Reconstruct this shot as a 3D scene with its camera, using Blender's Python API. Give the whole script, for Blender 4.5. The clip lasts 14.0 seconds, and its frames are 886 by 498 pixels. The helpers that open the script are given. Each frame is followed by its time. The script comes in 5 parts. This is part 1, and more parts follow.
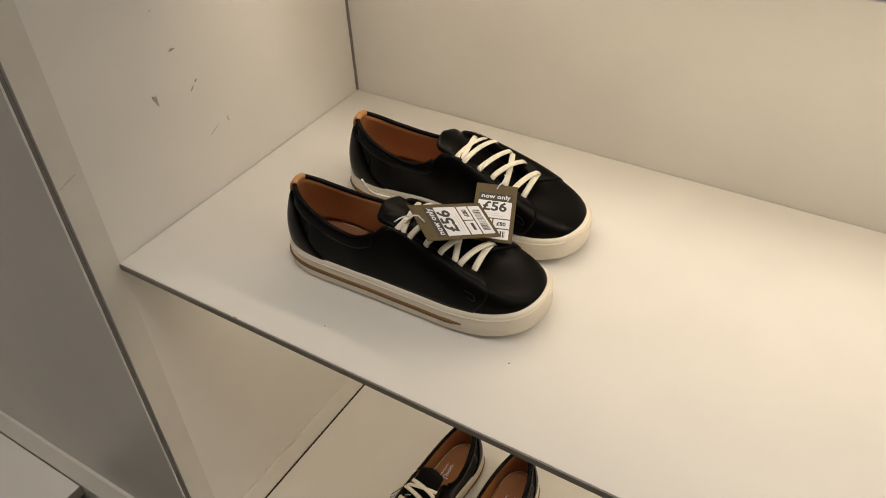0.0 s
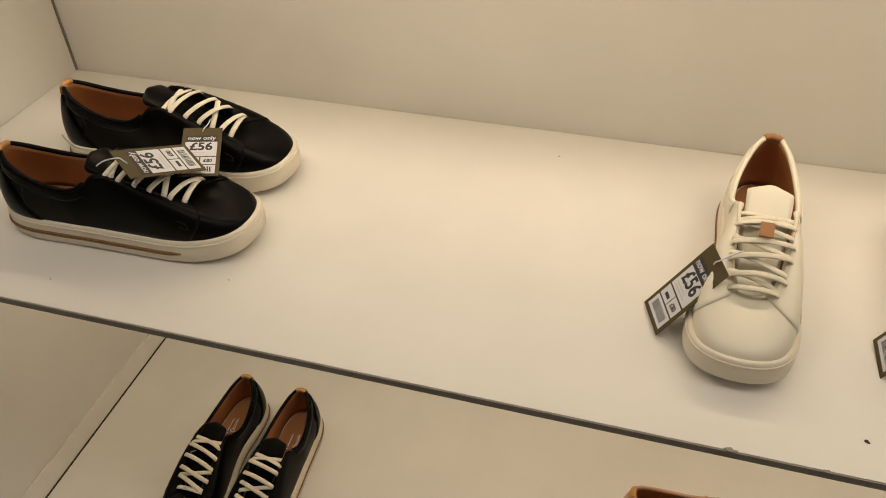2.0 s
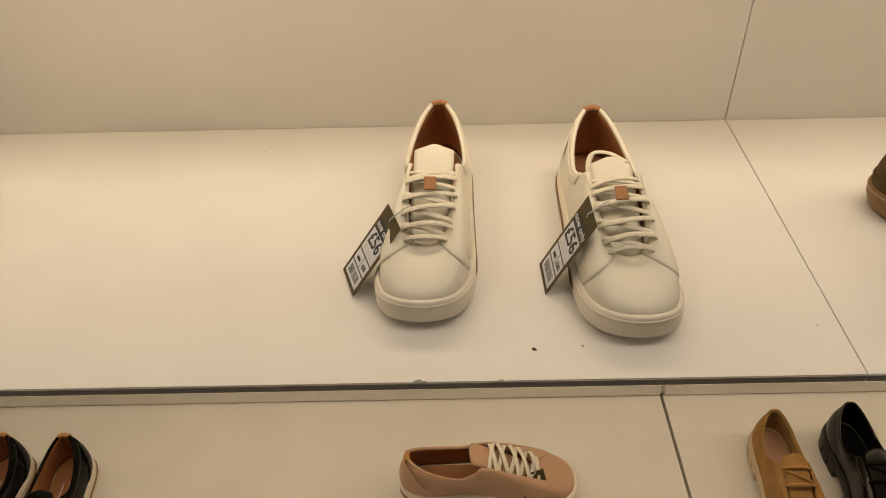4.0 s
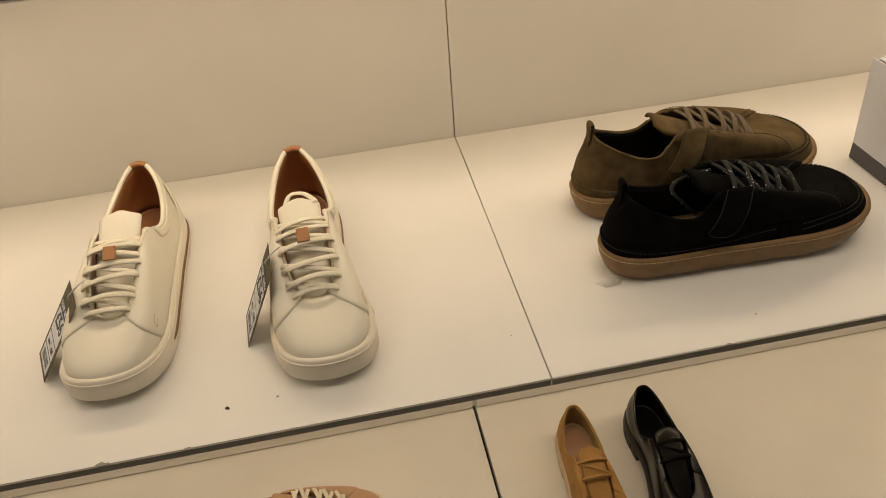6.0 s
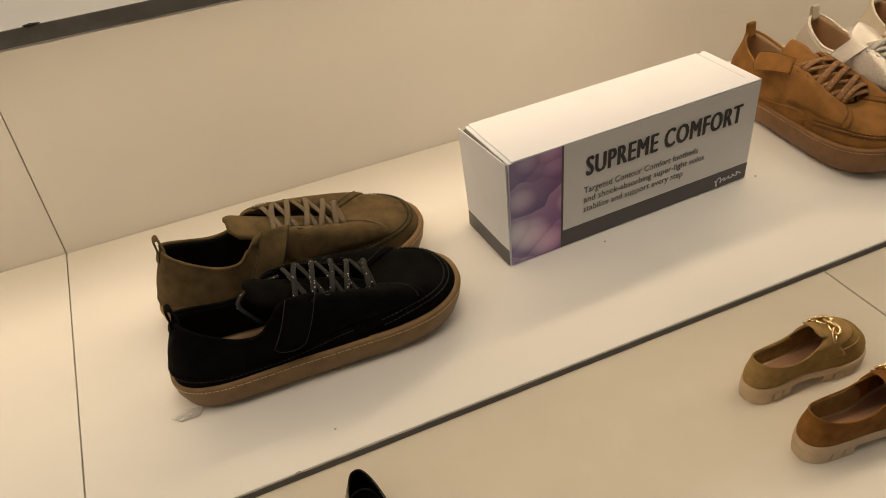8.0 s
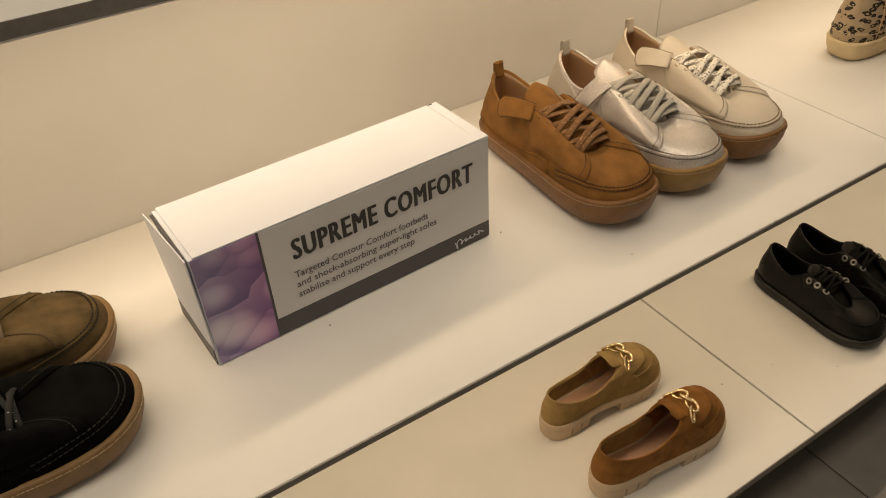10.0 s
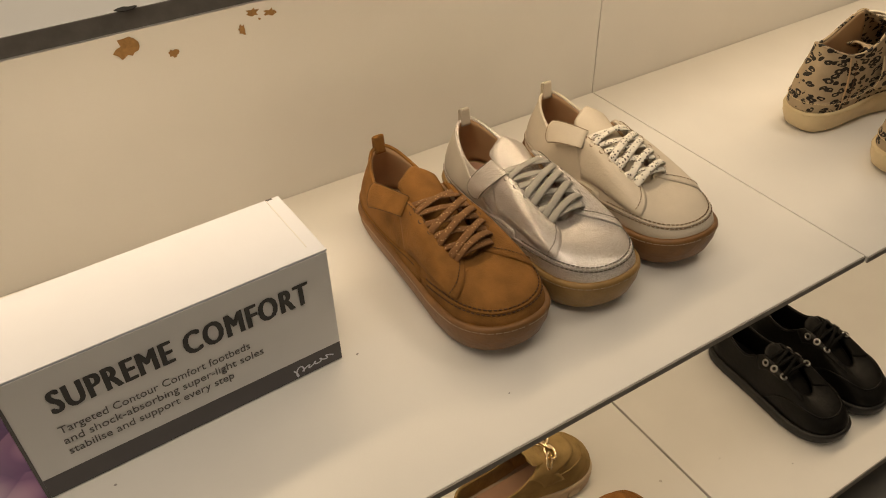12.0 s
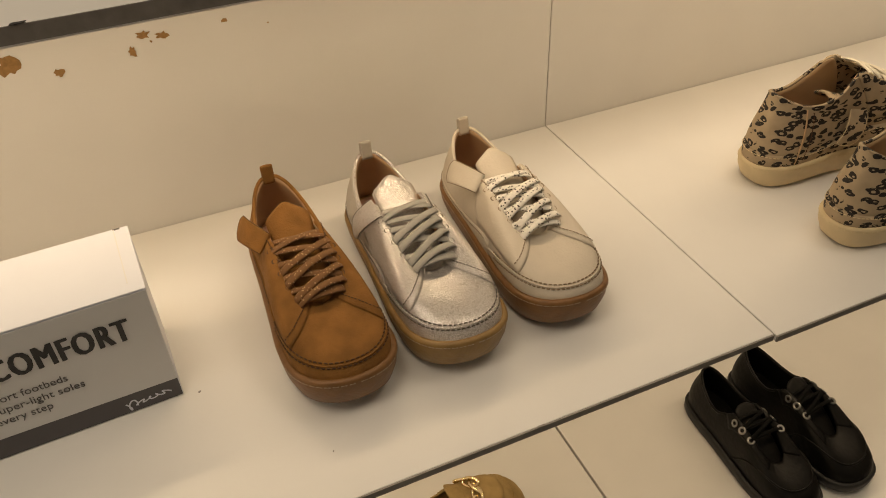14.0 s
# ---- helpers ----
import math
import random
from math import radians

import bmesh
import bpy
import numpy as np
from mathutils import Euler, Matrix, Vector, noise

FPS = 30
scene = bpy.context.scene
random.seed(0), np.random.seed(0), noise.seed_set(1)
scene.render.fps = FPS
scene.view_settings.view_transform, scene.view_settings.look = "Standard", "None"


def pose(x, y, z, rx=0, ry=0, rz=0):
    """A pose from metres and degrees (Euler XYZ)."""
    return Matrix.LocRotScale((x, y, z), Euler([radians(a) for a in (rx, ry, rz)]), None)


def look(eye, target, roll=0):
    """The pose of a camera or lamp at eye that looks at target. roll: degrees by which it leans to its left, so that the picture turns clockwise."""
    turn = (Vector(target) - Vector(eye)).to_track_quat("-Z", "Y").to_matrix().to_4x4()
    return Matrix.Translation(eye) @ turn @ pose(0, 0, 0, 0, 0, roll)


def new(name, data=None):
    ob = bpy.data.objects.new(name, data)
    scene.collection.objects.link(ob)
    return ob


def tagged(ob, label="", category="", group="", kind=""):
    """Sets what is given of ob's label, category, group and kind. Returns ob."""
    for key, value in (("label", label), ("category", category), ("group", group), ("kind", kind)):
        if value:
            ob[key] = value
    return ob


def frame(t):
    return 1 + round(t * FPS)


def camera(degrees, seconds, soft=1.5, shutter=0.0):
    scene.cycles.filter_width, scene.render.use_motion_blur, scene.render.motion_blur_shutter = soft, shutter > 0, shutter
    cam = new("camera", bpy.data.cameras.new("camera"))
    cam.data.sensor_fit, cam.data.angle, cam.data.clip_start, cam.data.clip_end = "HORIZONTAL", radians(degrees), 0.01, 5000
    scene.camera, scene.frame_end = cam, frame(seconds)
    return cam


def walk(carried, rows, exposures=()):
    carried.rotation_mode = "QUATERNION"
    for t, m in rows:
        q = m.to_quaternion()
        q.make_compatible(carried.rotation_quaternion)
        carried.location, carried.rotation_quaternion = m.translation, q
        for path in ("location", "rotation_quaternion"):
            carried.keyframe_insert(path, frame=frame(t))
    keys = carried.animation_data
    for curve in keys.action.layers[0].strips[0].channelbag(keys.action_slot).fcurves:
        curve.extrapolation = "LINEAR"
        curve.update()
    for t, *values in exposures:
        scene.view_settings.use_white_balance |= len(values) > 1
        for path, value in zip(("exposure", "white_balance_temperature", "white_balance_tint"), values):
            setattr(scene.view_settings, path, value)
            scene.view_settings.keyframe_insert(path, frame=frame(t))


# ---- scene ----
cam = camera(59.0, 14.0, soft=1.0)
PATH = [
    (0, (0.067, 0.009, 1.247), (-0.794, 1.29, -0.025), -3.3),
    (0.5, (0.078, 0.01, 1.25), (-0.753, 1.303, -0.029), -3.6),
    (1, (0.114, -0.015, 1.252), (-0.612, 1.335, -0.033), -2.6),
    (1.5, (0.167, -0.038, 1.235), (-0.435, 1.379, -0.041), -2.0),
    (2, (0.224, -0.058, 1.239), (-0.228, 1.402, -0.051), -1.7),
    (2.5, (0.274, -0.062, 1.238), (-0.058, 1.441, -0.039), -1.7),
    (3, (0.31, -0.075, 1.235), (0.105, 1.451, -0.041), -1.4),
    (5.5, (0.488, -0.108, 1.244), (0.637, 1.442, -0.01), -4.0),
    (6, (0.574, -0.096, 1.244), (0.779, 1.455, -0.003), -5.1),
    (6.5, (0.656, -0.078, 1.243), (0.956, 1.467, 0.009), -5.0),
    (7, (0.743, -0.075, 1.246), (1.123, 1.458, 0.02), -5.5),
    (7.5, (0.811, -0.079, 1.242), (1.281, 1.443, 0.033), -5.6),
    (8, (0.877, -0.079, 1.244), (1.426, 1.416, 0.035), -5.8),
    (8.5, (0.933, -0.086, 1.249), (1.548, 1.38, 0.035), -6.1),
    (9, (0.972, -0.085, 1.256), (1.673, 1.326, 0.023), -5.3),
    (11.3, (1.258, 0.035, 1.248), (2.094, 1.347, -0.009), -2.3),
    (11.5, (1.276, 0.041, 1.25), (2.104, 1.355, -0.011), -2.0),
    (12, (1.32, 0.048, 1.244), (2.117, 1.382, -0.015), -1.6),
    (12.5, (1.383, 0.039, 1.244), (2.131, 1.4, -0.016), -1.6),
    (13, (1.45, 0.022, 1.248), (2.144, 1.415, -0.008), -1.9),
    (13.5, (1.504, 0.006, 1.25), (2.145, 1.424, -0.007), -2.1),
    (14, (1.538, -0.004, 1.253), (2.126, 1.435, -0.006), -2.5),
]
walk(cam, [(t, look(eye, target, roll)) for t, eye, target, roll in PATH],
     exposures=[(0, 0.20, 5700, 7), (1.0, 0.18, 5700, 7), (2.0, 0.02, 6100, 7), (3.0, -0.08, 6350, 8), (5.5, -0.06, 6400, 8), (7.5, 0.02, 6450, 8), (9.0, 0.12, 6500, 8), (11.5, 0.02, 6550, 8), (14.0, -0.04, 6650, 8)])

# ---- world, lamps and exposure ----
scene.view_settings.exposure = 0.0
world = bpy.data.worlds.new("shop")
scene.world = world
world.use_nodes = True
world.node_tree.nodes["Background"].inputs[0].default_value = (0.9, 0.8, 0.68, 1)
world.node_tree.nodes["Background"].inputs[1].default_value = 0.05

LAMP_COLOUR, STRIP_COLOUR = (1.0, 0.825, 0.635), (1.0, 0.745, 0.475)
CEILING_Z = 2.75


def lamp(name, m, w, d, watts, colour):
    data = bpy.data.lights.new(name, "AREA")
    data.shape, data.size, data.size_y, data.energy, data.color = "RECTANGLE", w, d, watts, colour
    new(name, data).matrix_world = m


# x, y, watts
LAMPS = [(-0.90, 0.10, 8.6), (0.28, 0.10, 4.2), (1.15, 0.10, 8.8), (2.60, 0.10, 7.4), (-0.1, -1.9, 2.2), (1.6, -1.9, 2.2), (3.2, -1.9, 2.2)]
for lx, ly, watts in LAMPS:
    lamp("ceiling_lamp_light", pose(lx, ly, CEILING_Z - 0.03), 0.6, 0.6, watts, LAMP_COLOUR)
# strip lights under the shallow upper shelf and under the main shelf: x from, x to, y, z of the shelf's underside
STRIPS = [(-0.53, 0.70, 0.648, 1.0140), (0.75, 2.00, 0.648, 1.0140), (2.05, 3.30, 0.648, 1.0140),
          (-0.53, 0.70, 0.60, 0.6990), (0.75, 2.00, 0.60, 0.6990), (2.05, 3.30, 0.60, 0.6990)]
for x0, x1, y, z in STRIPS:
    lamp("strip_light", pose((x0 + x1) / 2, y, z - 0.0055), x1 - x0, 0.012, (1.12 if z > 1 else 1.55) * (x1 - x0), STRIP_COLOUR)


# ---- materials ----
def material(name, base, rough=0.5, var=0.08, scale=30.0, bump=0.1, bump_scale=300.0, metal=0.0, sheen=0.0, spec=0.5, stain=0.0):
    m = bpy.data.materials.new(name)
    m.use_nodes = True
    nt = m.node_tree
    n, l = nt.nodes, nt.links
    b = n["Principled BSDF"]
    b.inputs["Roughness"].default_value = rough
    b.inputs["Metallic"].default_value = metal
    b.inputs["Specular IOR Level"].default_value = spec
    b.inputs["Sheen Weight"].default_value = sheen
    b.inputs["Sheen Roughness"].default_value = 0.4
    b.inputs["Sheen Tint"].default_value = (*[min(1, c * 2 + 0.05) for c in base], 1)
    co = n.new("ShaderNodeTexCoord")
    n1 = n.new("ShaderNodeTexNoise")
    n1.inputs["Scale"].default_value, n1.inputs["Detail"].default_value = scale, 5
    l.new(co.outputs["Object"], n1.inputs["Vector"])
    r = n.new("ShaderNodeMapRange")
    r.inputs["From Min"].default_value, r.inputs["From Max"].default_value = 0.3, 0.7
    r.inputs["To Min"].default_value, r.inputs["To Max"].default_value = 1 - var, 1 + var
    l.new(n1.outputs["Fac"], r.inputs["Value"])
    mul = n.new("ShaderNodeVectorMath")
    mul.operation = "SCALE"
    mul.inputs[0].default_value = base
    l.new(r.outputs["Result"], mul.inputs["Scale"])
    out = mul.outputs["Vector"]
    if stain:
        n3 = n.new("ShaderNodeTexNoise")
        n3.inputs["Scale"].default_value, n3.inputs["Detail"].default_value = 3.1, 8
        l.new(co.outputs["Object"], n3.inputs["Vector"])
        r3 = n.new("ShaderNodeMapRange")
        r3.inputs["From Min"].default_value, r3.inputs["From Max"].default_value = 0.35, 0.7
        r3.inputs["To Min"].default_value, r3.inputs["To Max"].default_value = 1.0, 1 - stain
        l.new(n3.outputs["Fac"], r3.inputs["Value"])
        m3 = n.new("ShaderNodeVectorMath")
        m3.operation = "SCALE"
        l.new(out, m3.inputs[0])
        l.new(r3.outputs["Result"], m3.inputs["Scale"])
        out = m3.outputs["Vector"]
        rr = n.new("ShaderNodeMapRange")
        rr.inputs["To Min"].default_value, rr.inputs["To Max"].default_value = rough - 0.08, rough + 0.1
        l.new(n3.outputs["Fac"], rr.inputs["Value"])
        l.new(rr.outputs["Result"], b.inputs["Roughness"])
    l.new(out, b.inputs["Base Color"])
    if bump:
        n2 = n.new("ShaderNodeTexNoise")
        n2.inputs["Scale"].default_value, n2.inputs["Detail"].default_value = bump_scale, 3
        l.new(co.outputs["Object"], n2.inputs["Vector"])
        bp = n.new("ShaderNodeBump")
        bp.inputs["Strength"].default_value, bp.inputs["Distance"].default_value = bump, 0.002
        l.new(n2.outputs["Fac"], bp.inputs["Height"])
        l.new(bp.outputs["Normal"], b.inputs["Normal"])
    return m


def spotted(name, ground, spot, scale):
    """A cloth or hide with irregular dark rings, and paler hearts in some."""
    m = material(name, ground, 0.75, 0.12, 60, 0.15, 500)
    n, l = m.node_tree.nodes, m.node_tree.links
    b = n["Principled BSDF"]
    was = b.inputs["Base Color"].links[0].from_socket
    co = n.new("ShaderNodeTexCoord")
    mp = n.new("ShaderNodeMapping")
    mp.inputs["Scale"].default_value = (0.66, 1.0, 1.30)
    mp.inputs["Rotation"].default_value = (0.0, 0.35, 0.0)
    l.new(co.outputs["Object"], mp.inputs["Vector"])
    wob = n.new("ShaderNodeTexNoise")
    wob.inputs["Scale"].default_value = scale * 0.6
    l.new(mp.outputs["Vector"], wob.inputs["Vector"])
    mix = n.new("ShaderNodeVectorMath")
    mix.operation = "MULTIPLY_ADD"
    mix.inputs[1].default_value = (0.013, 0.013, 0.013)
    l.new(wob.outputs["Color"], mix.inputs[0])
    l.new(mp.outputs["Vector"], mix.inputs[2])
    v = n.new("ShaderNodeTexVoronoi")
    v.inputs["Scale"].default_value = scale
    l.new(mix.outputs["Vector"], v.inputs["Vector"])
    ramp = n.new("ShaderNodeValToRGB")
    e = ramp.color_ramp.elements
    e[0].position, e[0].color = 0.0, (1, 1, 1, 1)
    e[1].position, e[1].color = 1.0, (1, 1, 1, 1)
    for p, c in ((0.16, 1.0), (0.19, 0.0), (0.45, 0.0), (0.48, 1.0)):
        k = e.new(p)
        k.color = (c, c, c, 1)
    l.new(v.outputs["Distance"], ramp.inputs["Fac"])
    fine = n.new("ShaderNodeTexNoise")
    fine.inputs["Scale"].default_value, fine.inputs["Detail"].default_value = scale * 1.9, 2
    l.new(mp.outputs["Vector"], fine.inputs["Vector"])
    gap = n.new("ShaderNodeMath")
    gap.operation = "GREATER_THAN"
    gap.inputs[1].default_value = 0.655
    l.new(fine.outputs["Fac"], gap.inputs[0])
    mx = n.new("ShaderNodeMath")
    mx.operation = "MAXIMUM"
    l.new(ramp.outputs["Color"], mx.inputs[0])
    l.new(gap.outputs["Value"], mx.inputs[1])
    mc = n.new("ShaderNodeMix")
    mc.data_type = "RGBA"
    mc.inputs["A"].default_value = (*spot, 1)
    l.new(mx.outputs["Value"], mc.inputs["Factor"])
    l.new(was, mc.inputs["B"])
    l.new(mc.outputs["Result"], b.inputs["Base Color"])
    return m


def flecked(name, base, fleck, scale=260.0, cut=0.32):
    m = material(name, base, 0.8, 0.1, 200, 0.4, 900)
    n, l = m.node_tree.nodes, m.node_tree.links
    b = n["Principled BSDF"]
    was = b.inputs["Base Color"].links[0].from_socket
    co = n.new("ShaderNodeTexCoord")
    v = n.new("ShaderNodeTexVoronoi")
    v.inputs["Scale"].default_value = scale
    l.new(co.outputs["Object"], v.inputs["Vector"])
    lt = n.new("ShaderNodeMath")
    lt.operation = "LESS_THAN"
    lt.inputs[1].default_value = cut
    l.new(v.outputs["Distance"], lt.inputs[0])
    mc = n.new("ShaderNodeMix")
    mc.data_type = "RGBA"
    mc.inputs["B"].default_value = (*fleck, 1)
    l.new(lt.outputs["Value"], mc.inputs["Factor"])
    l.new(was, mc.inputs["A"])
    l.new(mc.outputs["Result"], b.inputs["Base Color"])
    return m


def crackled(name, base, crack, scale):
    """Foil leather: a fine net of dull cracks between bright raised grains."""
    m = material(name, base, 0.31, 0.07, 35, 0.0, metal=0.82)
    n, l = m.node_tree.nodes, m.node_tree.links
    b = n["Principled BSDF"]
    was = b.inputs["Base Color"].links[0].from_socket
    co = n.new("ShaderNodeTexCoord")
    mp = n.new("ShaderNodeMapping")
    mp.inputs["Scale"].default_value = (1.5, 0.8, 1.0)
    l.new(co.outputs["Object"], mp.inputs["Vector"])
    v = n.new("ShaderNodeTexVoronoi")
    v.feature = "DISTANCE_TO_EDGE"
    v.inputs["Scale"].default_value = scale
    l.new(mp.outputs["Vector"], v.inputs["Vector"])
    big = n.new("ShaderNodeTexNoise")
    big.inputs["Scale"].default_value, big.inputs["Detail"].default_value = 70, 4
    l.new(co.outputs["Object"], big.inputs["Vector"])
    r = n.new("ShaderNodeMapRange")
    r.inputs["From Min"].default_value, r.inputs["From Max"].default_value = 0.02, 0.16
    l.new(v.outputs["Distance"], r.inputs["Value"])
    mc = n.new("ShaderNodeMix")
    mc.data_type = "RGBA"
    mc.inputs["A"].default_value = (*crack, 1)
    l.new(r.outputs["Result"], mc.inputs["Factor"])
    l.new(was, mc.inputs["B"])
    l.new(mc.outputs["Result"], b.inputs["Base Color"])
    add = n.new("ShaderNodeMath")
    add.operation = "MULTIPLY_ADD"
    add.inputs[1].default_value = 2.4
    l.new(big.outputs["Fac"], add.inputs[0])
    l.new(r.outputs["Result"], add.inputs[2])
    bp = n.new("ShaderNodeBump")
    bp.inputs["Strength"].default_value, bp.inputs["Distance"].default_value = 0.65, 0.0008
    l.new(add.outputs["Value"], bp.inputs["Height"])
    l.new(bp.outputs["Normal"], b.inputs["Normal"])
    return m


def bubbles(name):
    """A printed picture: soft lilac and pink balloons packed together."""
    m = material(name, (0.5, 0.4, 0.65), 0.35, 0.02, 10, 0.0)
    n, l = m.node_tree.nodes, m.node_tree.links
    b = n["Principled BSDF"]
    co = n.new("ShaderNodeTexCoord")
    v = n.new("ShaderNodeTexVoronoi")
    v.feature = "SMOOTH_F1"
    v.inputs["Smoothness"].default_value = 0.06
    v.inputs["Scale"].default_value = 23
    mp = n.new("ShaderNodeMapping")
    mp.inputs["Scale"].default_value = (1.0, 0.0, 1.25)
    l.new(co.outputs["Object"], mp.inputs["Vector"])
    l.new(mp.outputs["Vector"], v.inputs["Vector"])
    sub = n.new("ShaderNodeVectorMath")
    sub.operation = "SUBTRACT"
    l.new(mp.outputs["Vector"], sub.inputs[0])
    l.new(v.outputs["Position"], sub.inputs[1])
    dot = n.new("ShaderNodeVectorMath")
    dot.operation = "DOT_PRODUCT"
    dot.inputs[1].default_value = (-7, 0, 12)
    l.new(sub.outputs["Vector"], dot.inputs[0])
    add = n.new("ShaderNodeMath")
    add.operation = "MULTIPLY_ADD"
    add.inputs[1].default_value = 0.55
    l.new(dot.outputs["Value"], add.inputs[0])
    sq = n.new("ShaderNodeMath")
    sq.operation = "POWER"
    sq.inputs[1].default_value = 2.0
    l.new(v.outputs["Distance"], sq.inputs[0])
    rim = n.new("ShaderNodeMapRange")
    rim.inputs["From Max"].default_value = 0.36
    rim.inputs["To Min"].default_value, rim.inputs["To Max"].default_value = 1.0, 0.30
    l.new(sq.outputs["Value"], rim.inputs["Value"])
    l.new(rim.outputs["Result"], add.inputs[2])
    ramp = n.new("ShaderNodeValToRGB")
    e = ramp.color_ramp.elements
    e[0].position, e[0].color = 0.0, (0.10, 0.08, 0.22, 1)
    e[1].position, e[1].color = 0.95, (0.66, 0.63, 0.74, 1)
    k = e.new(0.45)
    k.color = (0.33, 0.27, 0.46, 1)
    l.new(add.outputs["Value"], ramp.inputs["Fac"])
    sep = n.new("ShaderNodeSeparateXYZ")
    l.new(co.outputs["Object"], sep.inputs["Vector"])
    mr = n.new("ShaderNodeMapRange")
    mr.inputs["From Min"].default_value, mr.inputs["From Max"].default_value = 0.01, 0.055
    l.new(sep.outputs["X"], mr.inputs["Value"])
    mc = n.new("ShaderNodeMix")
    mc.data_type, mc.blend_type = "RGBA", "MULTIPLY"
    mc.inputs["B"].default_value = (1.0, 0.62, 0.8, 1)
    l.new(mr.outputs["Result"], mc.inputs["Factor"])
    l.new(ramp.outputs["Color"], mc.inputs["A"])
    l.new(mc.outputs["Result"], b.inputs["Base Color"])
    return m


PANEL = material("white_laminate", (0.74, 0.725, 0.70), 0.42, 0.02, 9, 0.03, 700, stain=0.05)
SHELF = material("white_shelf_laminate", (0.78, 0.765, 0.735), 0.38, 0.02, 11, 0.025, 600, stain=0.06)
DARK_EDGING = material("dark_edging", (0.17, 0.155, 0.14), 0.5, 0.15, 80, 0.1)
EDGING = material("grey_edging", (0.26, 0.24, 0.215), 0.5, 0.12, 80, 0.1)
LIP = material("white_lip", (0.74, 0.72, 0.68), 0.45, 0.03, 20, 0.03)
TRIM = material("pale_trim", (0.66, 0.64, 0.60), 0.45, 0.05, 12, 0.04, stain=0.1)
# grey of the trim's joint, also used for the painted corner shade
JOINT_AND_SHADE = material("grey_joint_and_shade", (0.20, 0.19, 0.175), 0.7, 0.1, 50, 0.0)
# near-black for open gaps, and for shade painted onto the plinths
DARK_GAP_AND_SHADE = material("dark_gap_and_shade", (0.03, 0.027, 0.025), 0.8, 0.1, 50, 0.0)
CHIP = material("bare_fibreboard", (0.30, 0.17, 0.06), 0.9, 0.2, 200, 0.3)
SCUFF = material("grey_scuff", (0.33, 0.31, 0.30), 0.7, 0.2, 200, 0.0)
PALE_SCUFF = material("pale_scuff", (0.52, 0.49, 0.46), 0.6, 0.1, 200, 0.0)
FLOOR_TILE = material("grey_floor_tile", (0.20, 0.19, 0.175), 0.5, 0.1, 14, 0.06, 200, stain=0.15)
GROUT = material("floor_grout", (0.07, 0.065, 0.06), 0.9, 0.1, 60, 0.1)
PLASTER = material("shop_wall_paint", (0.70, 0.68, 0.65), 0.7, 0.03, 5, 0.05, 200)
METAL_WHITE = material("white_enamel", (0.75, 0.75, 0.75), 0.4, 0.02, 10, 0.0)

BLACK_LEATHER = material("black_leather", (0.0022, 0.002, 0.002), 0.32, 0.15, 40, 0.12, 900, spec=0.09)
POLISHED_BLACK = material("polished_black_leather", (0.0022, 0.002, 0.002), 0.22, 0.15, 40, 0.10, 500, spec=0.35)
SOFT_BLACK = material("soft_black_leather", (0.0042, 0.0037, 0.0031), 0.46, 0.25, 30, 0.45, 120, spec=0.22)
WHITE_LEATHER = material("off_white_leather", (0.76, 0.72, 0.61), 0.42, 0.02, 25, 0.08, 800)
BLUSH_LEATHER = material("blush_leather", (0.52, 0.33, 0.21), 0.45, 0.04, 30, 0.08, 800)
TAN_LINING = material("tan_lining", (0.36, 0.155, 0.055), 0.6, 0.08, 30, 0.1, 700)
TAN_INSOLE = material("tan_insole", (0.30, 0.125, 0.05), 0.55, 0.08, 30, 0.1, 700)
TAN_TAB = material("tan_tab", (0.50, 0.25, 0.085), 0.55, 0.06, 40, 0.1, 700)
RUST_TAB = material("rust_tab", (0.36, 0.165, 0.058), 0.55, 0.06, 40, 0.1, 700)
WHITE_SOLE = material("off_white_rubber", (0.77, 0.71, 0.60), 0.5, 0.03, 30, 0.08, 500)
STRIPE_TAN = material("tan_stripe", (0.27, 0.145, 0.06), 0.6, 0.12, 200, 0.15, 500)
STITCH_BROWN = material("brown_thread", (0.09, 0.04, 0.02), 0.8, 0.1, 300, 0.0)
WHITE_LACE = material("white_cotton_lace", (0.80, 0.76, 0.65), 0.85, 0.06, 300, 0.5, 1400)
CREAM_LACE = material("cream_cotton_lace", (0.78, 0.73, 0.60), 0.85, 0.06, 300, 0.4, 1400)
BLACK_SUEDE = material("black_suede", (0.0032, 0.0031, 0.003), 0.9, 0.55, 60, 0.5, 1000, sheen=0.02, spec=0.06)
OLIVE_SUEDE = material("olive_suede", (0.094, 0.065, 0.029), 0.9, 0.34, 55, 0.5, 1000, sheen=0.15, spec=0.15)
TAN_NUBUCK = material("tan_nubuck", (0.22, 0.102, 0.026), 0.85, 0.22, 45, 0.55, 700, sheen=0.15, spec=0.2)
CAMEL_SUEDE = material("camel_suede", (0.35, 0.24, 0.10), 0.9, 0.20, 45, 0.5, 700, sheen=0.2, spec=0.2)
COGNAC_SUEDE = material("cognac_suede", (0.25, 0.112, 0.028), 0.9, 0.28, 45, 0.5, 700, sheen=0.2, spec=0.2)
ECRU_LEATHER = material("ecru_leather", (0.58, 0.51, 0.41), 0.5, 0.06, 30, 0.25, 420)
SILVER = crackled("silver_foil_leather", (0.90, 0.86, 0.83), (0.50, 0.45, 0.40), 560)
STONE_LEATHER = material("stone_grey_leather", (0.44, 0.40, 0.34), 0.45, 0.06, 30, 0.15, 900)
